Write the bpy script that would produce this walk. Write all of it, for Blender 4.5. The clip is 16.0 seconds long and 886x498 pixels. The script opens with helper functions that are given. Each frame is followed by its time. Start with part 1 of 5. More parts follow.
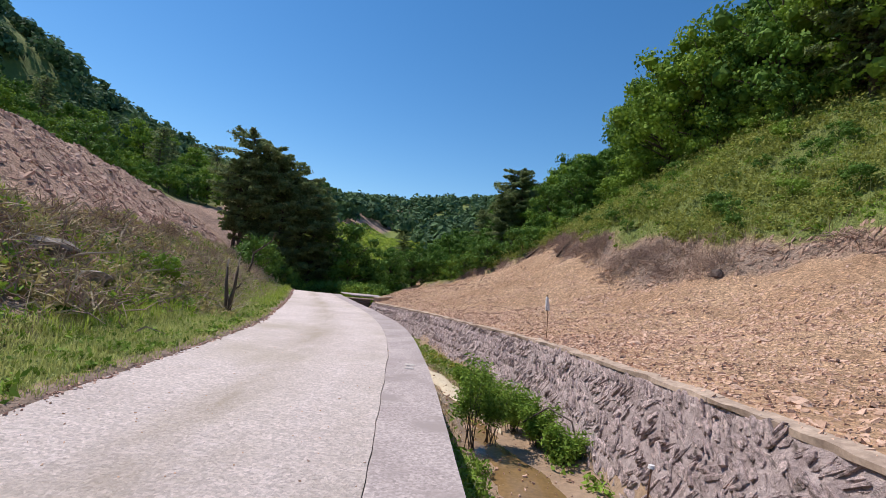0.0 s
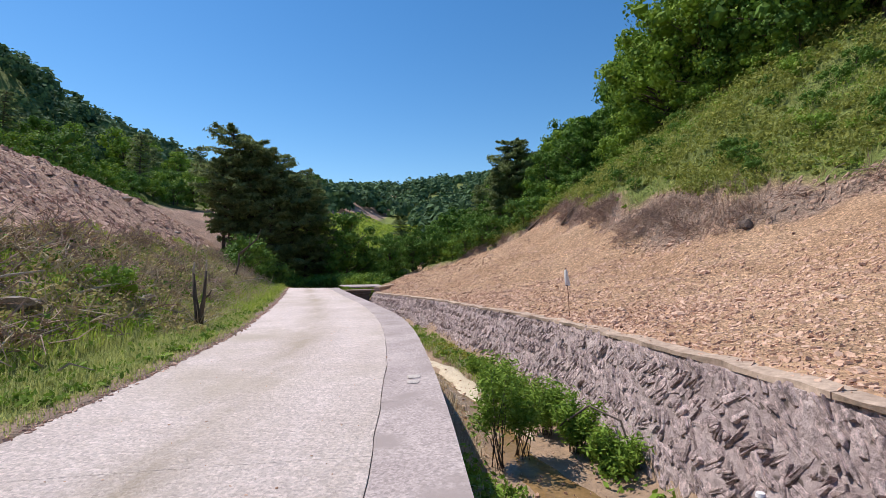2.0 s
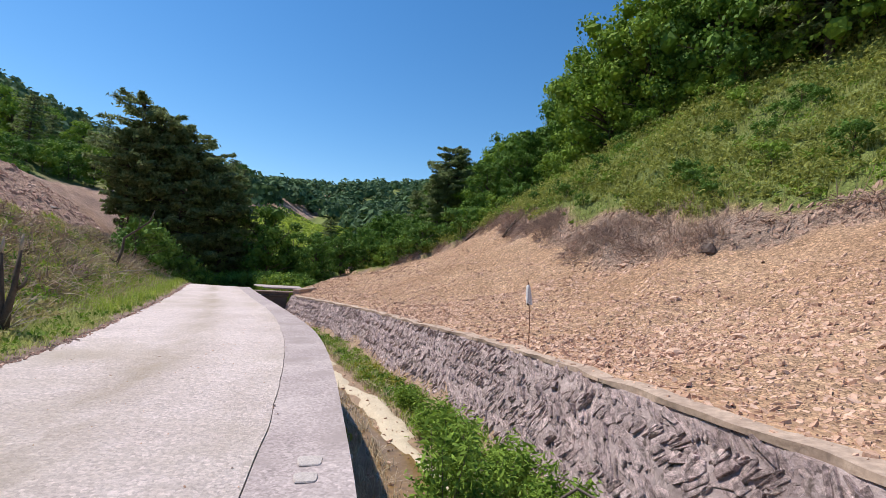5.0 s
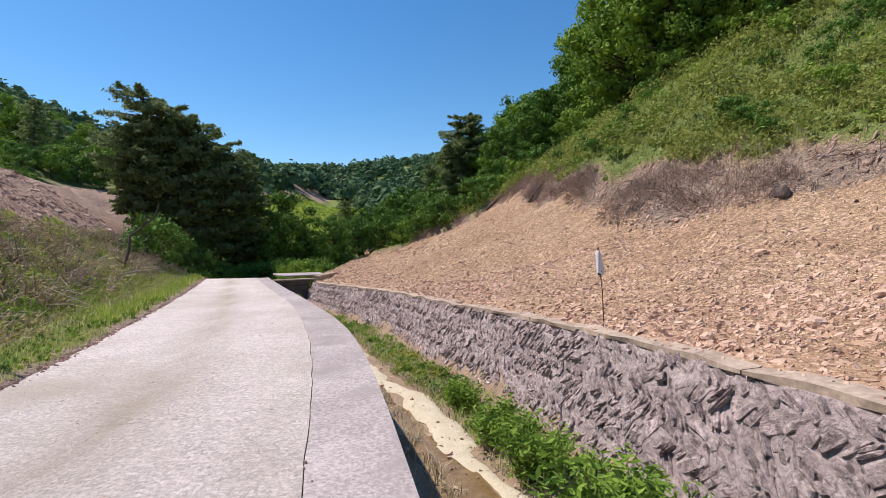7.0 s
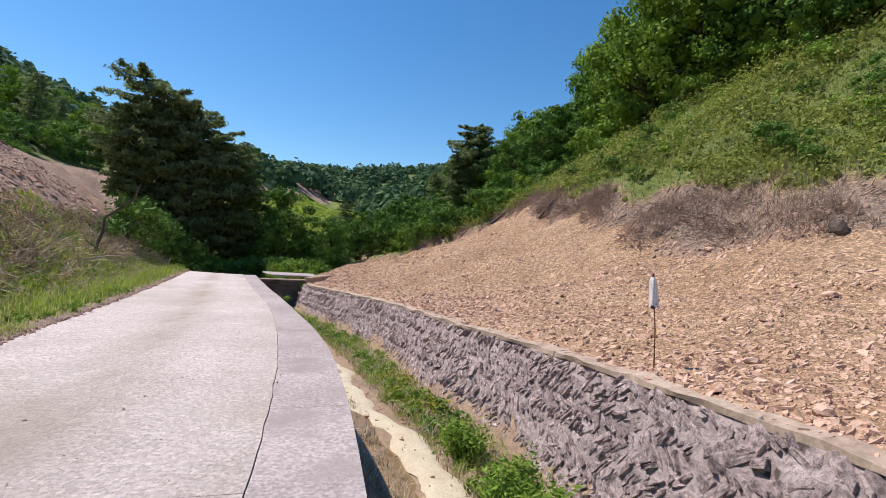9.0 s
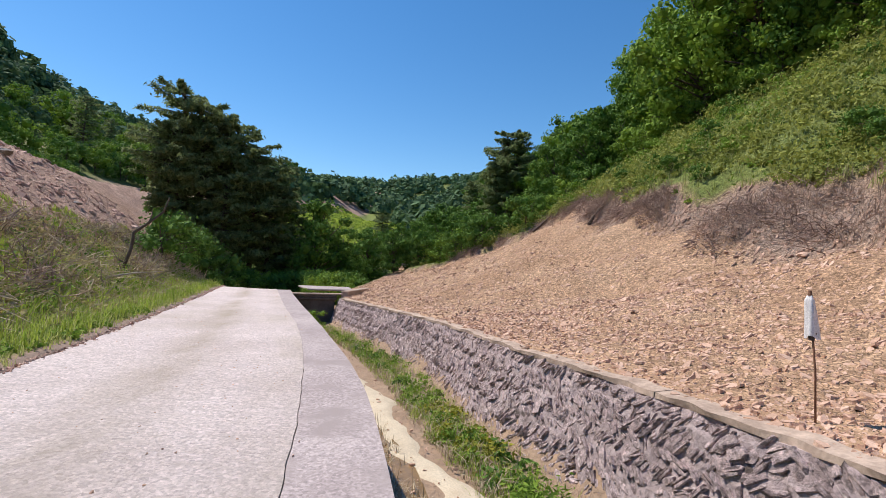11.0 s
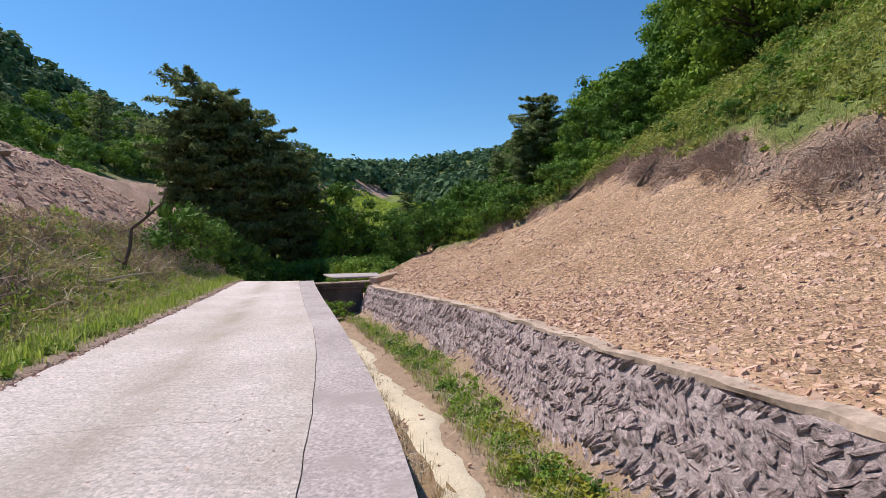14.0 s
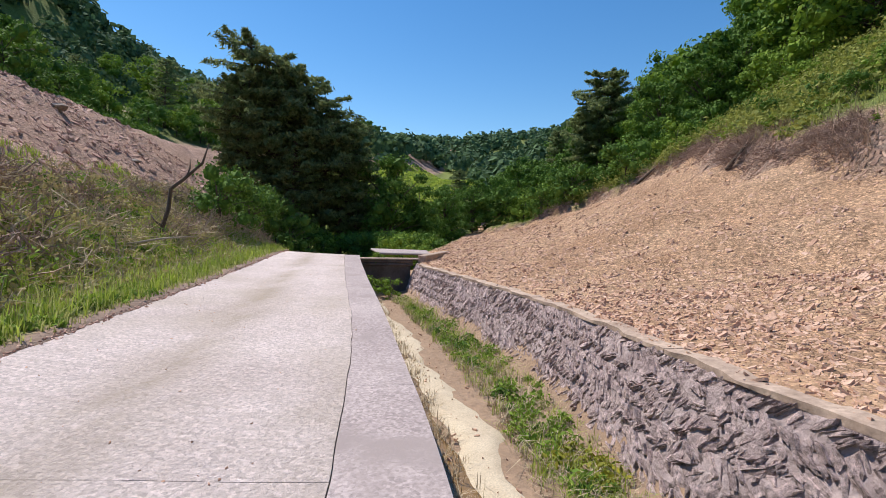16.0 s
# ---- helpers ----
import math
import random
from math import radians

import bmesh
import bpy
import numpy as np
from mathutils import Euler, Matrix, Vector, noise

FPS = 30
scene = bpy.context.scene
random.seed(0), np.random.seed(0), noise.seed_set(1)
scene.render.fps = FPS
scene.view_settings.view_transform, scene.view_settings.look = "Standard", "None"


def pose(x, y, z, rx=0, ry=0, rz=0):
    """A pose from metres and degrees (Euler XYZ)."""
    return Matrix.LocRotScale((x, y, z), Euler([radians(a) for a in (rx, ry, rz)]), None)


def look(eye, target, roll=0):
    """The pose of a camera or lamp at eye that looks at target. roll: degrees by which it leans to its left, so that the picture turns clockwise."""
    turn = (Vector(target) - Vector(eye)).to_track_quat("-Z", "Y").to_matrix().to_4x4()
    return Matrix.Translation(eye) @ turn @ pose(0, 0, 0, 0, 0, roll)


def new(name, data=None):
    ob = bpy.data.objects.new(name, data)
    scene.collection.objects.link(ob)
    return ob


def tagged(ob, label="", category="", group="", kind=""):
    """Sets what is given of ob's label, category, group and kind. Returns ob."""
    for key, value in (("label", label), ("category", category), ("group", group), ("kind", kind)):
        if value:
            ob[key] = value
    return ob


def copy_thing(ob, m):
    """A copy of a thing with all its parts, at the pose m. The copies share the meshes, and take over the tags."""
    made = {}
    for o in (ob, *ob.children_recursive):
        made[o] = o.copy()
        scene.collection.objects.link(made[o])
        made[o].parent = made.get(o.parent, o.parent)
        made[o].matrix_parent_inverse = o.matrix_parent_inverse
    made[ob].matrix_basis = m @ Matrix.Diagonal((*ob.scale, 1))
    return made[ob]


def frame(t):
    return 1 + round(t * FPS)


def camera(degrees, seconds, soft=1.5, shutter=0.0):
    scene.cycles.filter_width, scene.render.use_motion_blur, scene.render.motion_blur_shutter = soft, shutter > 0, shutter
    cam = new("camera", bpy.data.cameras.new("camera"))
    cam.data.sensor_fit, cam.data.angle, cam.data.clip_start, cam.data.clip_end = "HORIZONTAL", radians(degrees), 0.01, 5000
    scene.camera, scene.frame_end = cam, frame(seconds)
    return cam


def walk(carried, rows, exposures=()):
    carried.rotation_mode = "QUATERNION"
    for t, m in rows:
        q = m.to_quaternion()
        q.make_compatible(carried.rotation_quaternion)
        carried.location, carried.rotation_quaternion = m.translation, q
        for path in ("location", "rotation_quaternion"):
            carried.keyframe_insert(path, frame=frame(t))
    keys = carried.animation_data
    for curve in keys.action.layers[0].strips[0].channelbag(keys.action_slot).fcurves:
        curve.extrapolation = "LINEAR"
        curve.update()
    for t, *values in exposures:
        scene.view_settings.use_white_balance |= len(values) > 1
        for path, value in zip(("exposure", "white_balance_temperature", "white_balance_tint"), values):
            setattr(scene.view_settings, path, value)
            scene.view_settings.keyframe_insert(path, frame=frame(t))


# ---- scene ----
# camera and walk: seconds, x, y, z, yaw to the left, pitch, roll
cam = camera(84.92, 16.0, soft=0.75)
PATH = [
    (0, 0.016, -0.005, 1.536, 5.65, 3.92, 5.61),
    (0.5, -0.042, 0.473, 1.581, 6.88, 5.17, 3.34),
    (1, -0.106, 1.008, 1.529, 6.88, -0.29, 1.60),
    (1.5, -0.095, 1.513, 1.539, 4.30, 0.18, -0.90),
    (2, -0.170, 1.948, 1.593, 5.48, 1.70, -0.24),
    (2.5, -0.226, 2.387, 1.566, 2.80, 1.37, -0.36),
    (3, -0.267, 2.912, 1.528, 1.98, 2.90, 0.43),
    (3.2, -0.291, 3.108, 1.532, 0.40, 1.68, 1.35),
    (5.3, -0.609, 5.153, 1.515, -2.70, 3.03, 3.80),
    (5.5, -0.701, 5.346, 1.538, -2.33, 2.80, 2.16),
    (6, -0.783, 5.769, 1.492, -0.17, 0.89, 0.33),
    (6.5, -0.864, 6.258, 1.496, 0.05, 1.77, -2.04),
    (7, -0.985, 6.734, 1.508, -0.79, -0.20, -0.89),
    (7.5, -1.032, 7.216, 1.480, -1.53, -0.83, -0.08),
    (8, -1.126, 7.678, 1.457, 0.26, -0.86, 0.89),
    (8.5, -1.133, 8.107, 1.445, -2.83, 1.62, 3.10),
    (9, -1.204, 8.531, 1.465, -0.98, 1.18, 3.86),
    (9.5, -1.335, 8.963, 1.454, -1.80, -1.01, 4.64),
    (10, -1.391, 9.395, 1.462, -0.99, 0.01, 3.40),
    (10.2, -1.418, 9.573, 1.475, 1.44, 2.37, 1.81),
    (12.3, -1.713, 11.165, 1.546, 3.86, 1.69, 3.37),
    (12.5, -1.732, 11.351, 1.555, 2.85, 2.64, 3.58),
    (13, -1.864, 11.772, 1.537, 5.62, 4.37, 1.97),
    (13.5, -2.023, 12.190, 1.543, 6.86, -0.39, 0.80),
    (14, -2.090, 12.645, 1.536, 6.34, -0.55, -0.76),
    (14.5, -2.273, 13.096, 1.504, 8.82, 0.89, -0.54),
    (15, -2.358, 13.510, 1.486, 8.24, -0.35, 1.49),
    (15.5, -2.448, 13.917, 1.504, 10.12, -1.43, -2.08),
    (16, -2.650, 14.375, 1.498, 11.90, -3.12, 2.40),
]


def view(x, y, z, yaw, pitch, roll):
    a, b = radians(yaw), radians(pitch)
    return look((x, y, z), (x - math.sin(a) * math.cos(b), y + math.cos(a) * math.cos(b), z + math.sin(b)), roll)


walk(cam, [(t, view(*r)) for t, *r in PATH], [(0.0, 0.0), (2.0, 0.08), (8.0, 0.14), (16.0, 0.12)])

# world, sun and exposure
SUN_ELEV, SUN_AZ = radians(58), radians(-68)   # azimuth from +y, negative to the left
world = bpy.data.worlds.new("sky")
scene.world = world
world.use_nodes = True
_sky = world.node_tree.nodes.new("ShaderNodeTexSky")
_sky.sky_type, _sky.sun_disc = "NISHITA", False
_sky.sun_elevation, _sky.sun_rotation = SUN_ELEV, SUN_AZ
_sky.air_density, _sky.dust_density, _sky.ozone_density = 1.0, 0.1, 2.3
_bg = world.node_tree.nodes["Background"]
_hue = world.node_tree.nodes.new("ShaderNodeHueSaturation")
_hue.inputs["Saturation"].default_value = 1.3
world.node_tree.links.new(_sky.outputs[0], _hue.inputs["Color"])
world.node_tree.links.new(_hue.outputs[0], _bg.inputs[0])
_bg.inputs[1].default_value = 0.137
sun_dir = Vector((math.sin(SUN_AZ) * math.cos(SUN_ELEV), math.cos(SUN_AZ) * math.cos(SUN_ELEV), math.sin(SUN_ELEV)))
_sun = new("sun", bpy.data.lights.new("sun", "SUN"))
_sun.data.energy, _sun.data.angle, _sun.data.color = 4.9, radians(0.53), (1.0, 0.93, 0.84)
_sun.matrix_world = look(sun_dir * 100, (0, 0, 0))


# ---- materials ----
def mat(name, col_a, col_b, scale=3.0, fine=40.0, rough=0.9, bump=0.3, bump_dist=0.01, spots=None, translucent=0.0, per="", metal=0.0, detail=6.0, coords="Object", grit=0.0):
    """Two colours mixed by a coarse and a fine noise, with relief. per: 'island' or 'object' varies single pieces."""
    m = bpy.data.materials.new(name)
    m.use_nodes = True
    nt = m.node_tree
    N, lk = nt.nodes, nt.links.new
    bsdf = N["Principled BSDF"]
    bsdf.inputs["Roughness"].default_value = rough
    bsdf.inputs["Metallic"].default_value = metal
    bsdf.inputs["Specular IOR Level"].default_value = 0.25
    tc = N.new("ShaderNodeTexCoord")
    n1, n2 = N.new("ShaderNodeTexNoise"), N.new("ShaderNodeTexNoise")
    for n, s in ((n1, scale), (n2, fine)):
        n.inputs["Scale"].default_value = s
        n.inputs["Detail"].default_value = detail
        n.inputs["Roughness"].default_value = 0.65
        lk(tc.outputs[coords], n.inputs["Vector"])
    mix = N.new("ShaderNodeMix")
    mix.data_type = "RGBA"
    mix.inputs[6].default_value, mix.inputs[7].default_value = (*col_a, 1), (*col_b, 1)
    fac = N.new("ShaderNodeMath")
    fac.operation = "MULTIPLY_ADD"
    lk(n1.outputs["Fac"], fac.inputs[0])
    fac.inputs[1].default_value = 2.2
    fac.inputs[2].default_value = -0.6
    if per:
        if per == "island":
            src = N.new("ShaderNodeNewGeometry").outputs["Random Per Island"]
        else:
            src = N.new("ShaderNodeObjectInfo").outputs["Random"]
        av = N.new("ShaderNodeMath")
        av.operation = "MULTIPLY_ADD"
        lk(fac.outputs[0], av.inputs[0])
        av.inputs[1].default_value = 0.45
        sc = N.new("ShaderNodeMath")
        sc.operation = "MULTIPLY"
        lk(src, sc.inputs[0])
        sc.inputs[1].default_value = 0.6
        lk(sc.outputs[0], av.inputs[2])
        fac = av
    fac.use_clamp = True
    lk(fac.outputs[0], mix.inputs[0])
    out = mix.outputs[2]
    fm = N.new("ShaderNodeMix")
    fm.data_type, fm.blend_type = "RGBA", "MULTIPLY"
    fm.inputs[0].default_value = 0.55
    ramp = N.new("ShaderNodeValToRGB")
    ramp.color_ramp.elements[0].position, ramp.color_ramp.elements[1].position = 0.3, 0.7
    ramp.color_ramp.elements[0].color, ramp.color_ramp.elements[1].color = (0.45, 0.45, 0.45, 1), (1.25, 1.25, 1.25, 1)
    lk(n2.outputs["Fac"], ramp.inputs[0])
    lk(out, fm.inputs[6])
    lk(ramp.outputs[0], fm.inputs[7])
    out = fm.outputs[2]
    if grit:
        vo = N.new("ShaderNodeTexVoronoi")
        vo.inputs["Scale"].default_value = grit
        lk(tc.outputs[coords], vo.inputs["Vector"])
        gr = N.new("ShaderNodeMapRange")
        gr.inputs[1].default_value, gr.inputs[2].default_value, gr.inputs[3].default_value, gr.inputs[4].default_value = 0.0, 1.0, 0.60, 1.34
        sp = N.new("ShaderNodeSeparateColor")
        lk(vo.outputs["Color"], sp.inputs[0])
        lk(sp.outputs[0], gr.inputs[0])
        gm = N.new("ShaderNodeMix")
        gm.data_type, gm.blend_type = "RGBA", "MULTIPLY"
        gm.inputs[0].default_value = 0.55
        lk(out, gm.inputs[6])
        lk(gr.outputs[0], gm.inputs[7])
        out = gm.outputs[2]
    if spots:
        col, s, lo, hi = spots
        n3 = N.new("ShaderNodeTexNoise")
        n3.inputs["Scale"].default_value, n3.inputs["Detail"].default_value = s, 5
        lk(tc.outputs[coords], n3.inputs["Vector"])
        mr = N.new("ShaderNodeMapRange")
        mr.inputs[1].default_value, mr.inputs[2].default_value = lo, hi
        lk(n3.outputs["Fac"], mr.inputs[0])
        sm = N.new("ShaderNodeMix")
        sm.data_type = "RGBA"
        sm.inputs[7].default_value = (*col, 1)
        lk(mr.outputs[0], sm.inputs[0])
        lk(out, sm.inputs[6])
        out = sm.outputs[2]
    lk(out, bsdf.inputs["Base Color"])
    if bump:
        b = N.new("ShaderNodeBump")
        b.inputs["Strength"].default_value, b.inputs["Distance"].default_value = bump, bump_dist
        lk(n2.outputs["Fac"], b.inputs["Height"])
        lk(b.outputs[0], bsdf.inputs["Normal"])
    if translucent:
        tr = N.new("ShaderNodeBsdfTranslucent")
        lk(out, tr.inputs[0])
        ms = N.new("ShaderNodeMixShader")
        ms.inputs[0].default_value = translucent
        lk(bsdf.outputs[0], ms.inputs[1])
        lk(tr.outputs[0], ms.inputs[2])
        lk(ms.outputs[0], N["Material Output"].inputs[0])
    return m


M = {
    "road": mat("worn_concrete", (0.625, 0.52, 0.497), (0.825, 0.713, 0.69), 0.45, 30, 0.92, 1.0, 0.03, ((0.46, 0.385, 0.31), 0.3, 0.52, 0.74), grit=34),
    "gutter": mat("gutter_concrete", (0.365, 0.30, 0.295), (0.535, 0.455, 0.445), 0.8, 30, 0.92, 0.5, 0.01, ((0.33, 0.275, 0.265), 1.3, 0.52, 0.66), grit=45),
    "cap": mat("cap_concrete", (0.33, 0.24, 0.19), (0.60, 0.46, 0.365), 2.2, 12, 0.95, 0.7, 0.02),
    "stone": mat("slate_stone", (0.36, 0.265, 0.26), (0.79, 0.62, 0.605), 0.8, 3.0, 0.85, 1.0, 0.02, ((0.66, 0.58, 0.54), 0.8, 0.6, 0.75), 0, "island", coords="Generated"),
    "stone_piece": mat("slate_piece", (0.36, 0.265, 0.26), (0.79, 0.62, 0.605), 0.8, 3.0, 0.85, 1.0, 0.02, ((0.66, 0.58, 0.54), 0.8, 0.6, 0.75), 0, "object", coords="Generated"),
    "mortar": mat("mortar", (0.33, 0.25, 0.245), (0.64, 0.52, 0.505), 2.2, 14, 0.95, 1.0, 0.05, ((0.13, 0.10, 0.09), 5.0, 0.60, 0.68)),
    "chip": mat("scree_chip", (0.43, 0.25, 0.165), (0.77, 0.53, 0.41), 1.0, 20, 0.9, 0.5, 0.02, None, 0, "island"),
    "chip_l": mat("scree_chip_rust", (0.30, 0.155, 0.12), (0.80, 0.55, 0.44), 1.0, 20, 0.9, 0.5, 0.02, None, 0, "island"),
    "sand": mat("wet_sand", (0.54, 0.44, 0.32), (0.72, 0.62, 0.47), 2, 40, 0.8, 0.5, 0.02),
    "leaf_a": mat("broadleaf", (0.04, 0.10, 0.018), (0.18, 0.32, 0.05), 0.5, 5, 0.8, 0, 0, None, 0.22, "island"),
    "leaf_b": mat("bright_leaf", (0.09, 0.18, 0.022), (0.32, 0.46, 0.065), 0.5, 5, 0.8, 0, 0, None, 0.25, "island"),
    "needle": mat("pine_needles", (0.085, 0.135, 0.05), (0.34, 0.40, 0.17), 0.5, 5, 0.8, 0, 0, None, 0.45, "island"),
    # distance haze mixed into the colour: a bluer green than the near leaves
    "haze_leaf": mat("far_forest", (0.04, 0.085, 0.048), (0.16, 0.26, 0.115), 0.11, 2, 0.9, 0, 0, None, 0.2, "island"),
    "scrub": mat("scrub_leaf", (0.125, 0.17, 0.03), (0.45, 0.46, 0.11), 0.35, 5, 0.7, 0, 0, None, 0.35, "island"),
    "dry_scrub": mat("dry_scrub", (0.24, 0.20, 0.075), (0.64, 0.55, 0.27), 0.35, 5, 0.75, 0, 0, None, 0.3, "island"),
    "grass": mat("verge_grass", (0.28, 0.34, 0.085), (0.64, 0.63, 0.26), 0.4, 5, 0.7, 0, 0, None, 0.45, "island"),
    "grass_b": mat("fresh_grass", (0.22, 0.33, 0.04), (0.50, 0.58, 0.11), 0.4, 5, 0.7, 0, 0, None, 0.45, "island"),
    "dead": mat("dead_brush", (0.26, 0.19, 0.115), (0.70, 0.585, 0.41), 0.8, 8, 0.9, 0, 0, None, 0, "island"),
    "bark": mat("bark", (0.07, 0.05, 0.04), (0.16, 0.125, 0.10), 4, 30, 0.95, 0.6, 0.02),
    "pale_mortar": mat("pale_mortar", (0.46, 0.40, 0.38), (0.70, 0.63, 0.60), 4, 12, 0.9, 0.6, 0.02),
    "wood": mat("weathered_wood", (0.30, 0.24, 0.19), (0.52, 0.45, 0.38), 4, 60, 0.9, 0.4, 0.005),
    "white": mat("white_cloth", (0.70, 0.67, 0.68), (0.82, 0.80, 0.82), 5, 60, 0.8, 0.2, 0.003),
    "rust": mat("rusty_steel", (0.14, 0.07, 0.045), (0.30, 0.16, 0.10), 8, 60, 0.8, 0.4, 0.003),
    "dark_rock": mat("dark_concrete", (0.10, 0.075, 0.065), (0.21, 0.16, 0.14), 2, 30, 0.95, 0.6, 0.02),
}


def bedding(m):
    """Turns a stone's pattern to its own bedding: streaks along its length."""
    N, lk = m.node_tree.nodes, m.node_tree.links
    at, mp = N.new("ShaderNodeAttribute"), N.new("ShaderNodeMapping")
    at.attribute_name = "bed"
    mp.inputs["Scale"].default_value = (0.8, 8.0, 2.5)
    lk.new(at.outputs["Vector"], mp.inputs["Vector"])
    for n in N:
        if n.type == "TEX_NOISE":
            lk.new(mp.outputs[0], n.inputs["Vector"])
    # pits and splits at a few centimetres, their shade darkened into the colour
    pos, pit, rng_, mul = N.new("ShaderNodeNewGeometry"), N.new("ShaderNodeTexNoise"), N.new("ShaderNodeMapRange"), N.new("ShaderNodeMix")
    pit.inputs["Scale"].default_value, pit.inputs["Detail"].default_value, pit.inputs["Roughness"].default_value = 13.0, 5, 0.7
    lk.new(pos.outputs["Position"], pit.inputs["Vector"])
    rng_.inputs[1].default_value, rng_.inputs[2].default_value, rng_.inputs[3].default_value, rng_.inputs[4].default_value = 0.38, 0.60, 0.42, 1.22
    lk.new(pit.outputs["Fac"], rng_.inputs[0])
    mul.data_type, mul.blend_type = "RGBA", "MULTIPLY"
    mul.inputs[0].default_value = 1.0
    base = N["Principled BSDF"].inputs["Base Color"]
    lk.new(base.links[0].from_socket, mul.inputs[6])
    lk.new(rng_.outputs[0], mul.inputs[7])
    lk.new(mul.outputs[2], base)
    rough = N.new("ShaderNodeBump")
    rough.inputs["Strength"].default_value, rough.inputs["Distance"].default_value = 0.9, 0.03
    lk.new(pit.outputs["Fac"], rough.inputs["Height"])
    nrm = N["Principled BSDF"].inputs["Normal"]
    lk.new(nrm.links[0].from_socket, rough.inputs["Normal"])
    lk.new(rough.outputs[0], nrm)


bedding(M["stone"])
bedding(M["stone_piece"])


def road_stain(m):
    """Transverse broom marks and an oily brown band between the wheel tracks."""
    nt = m.node_tree
    N, lk = nt.nodes, nt.links.new
    bsdf = N["Principled BSDF"]
    old = bsdf.inputs["Base Color"].links[0].from_socket
    at = N.new("ShaderNodeAttribute")
    at.attribute_name = "across"
    tc = N.new("ShaderNodeTexCoord")

    def streak(sx, sy, lo, hi):
        mp = N.new("ShaderNodeMapping")
        mp.inputs["Scale"].default_value = (sx, sy, 1)
        lk(tc.outputs["Object"], mp.inputs["Vector"])
        n = N.new("ShaderNodeTexNoise")
        n.inputs["Scale"].default_value, n.inputs["Detail"].default_value, n.inputs["Roughness"].default_value = 1.0, 7, 0.7
        lk(mp.outputs[0], n.inputs["Vector"])
        r = N.new("ShaderNodeMapRange")
        r.inputs[1].default_value, r.inputs[2].default_value = lo, hi
        lk(n.outputs["Fac"], r.inputs[0])
        return r.outputs[0], n.outputs["Fac"]

    broom, broom_h = streak(1.6, 14, 0.42, 0.72)
    patch, _ = streak(1.1, 0.28, 0.36, 0.62)
    band = N.new("ShaderNodeValToRGB")
    els = band.color_ramp.elements
    els[0].position, els[0].color = 0.30, (0, 0, 0, 1)
    els[1].position, els[1].color = 0.50, (1, 1, 1, 1)
    els.new(0.62).color = (0.35, 0.35, 0.35, 1)
    els.new(0.78).color = (0.0, 0.0, 0.0, 1)
    els.new(0.97).color = (0.5, 0.5, 0.5, 1)
    lk(at.outputs["Fac"], band.inputs[0])
    both = N.new("ShaderNodeMath")
    both.operation = "MULTIPLY"
    lk(band.outputs[0], both.inputs[0])
    lk(patch, both.inputs[1])
    for fac, k, colour in ((both.outputs[0], 0.8, (0.37, 0.30, 0.225)), (broom, 0.5, (0.44, 0.37, 0.33))):
        f = N.new("ShaderNodeMath")
        f.operation = "MULTIPLY"
        f.inputs[1].default_value = k
        lk(fac, f.inputs[0])
        mx = N.new("ShaderNodeMix")
        mx.data_type = "RGBA"
        mx.inputs[7].default_value = (*colour, 1)
        lk(f.outputs[0], mx.inputs[0])
        lk(old, mx.inputs[6])
        old = mx.outputs[2]
    lk(old, bsdf.inputs["Base Color"])
    b1 = bsdf.inputs["Normal"].links[0].from_node
    b2 = N.new("ShaderNodeBump")
    b2.inputs["Strength"].default_value, b2.inputs["Distance"].default_value = 0.7, 0.02
    lk(broom_h, b2.inputs["Height"])
    lk(b1.outputs[0], b2.inputs["Normal"])
    lk(b2.outputs[0], bsdf.inputs["Normal"])


road_stain(M["road"])


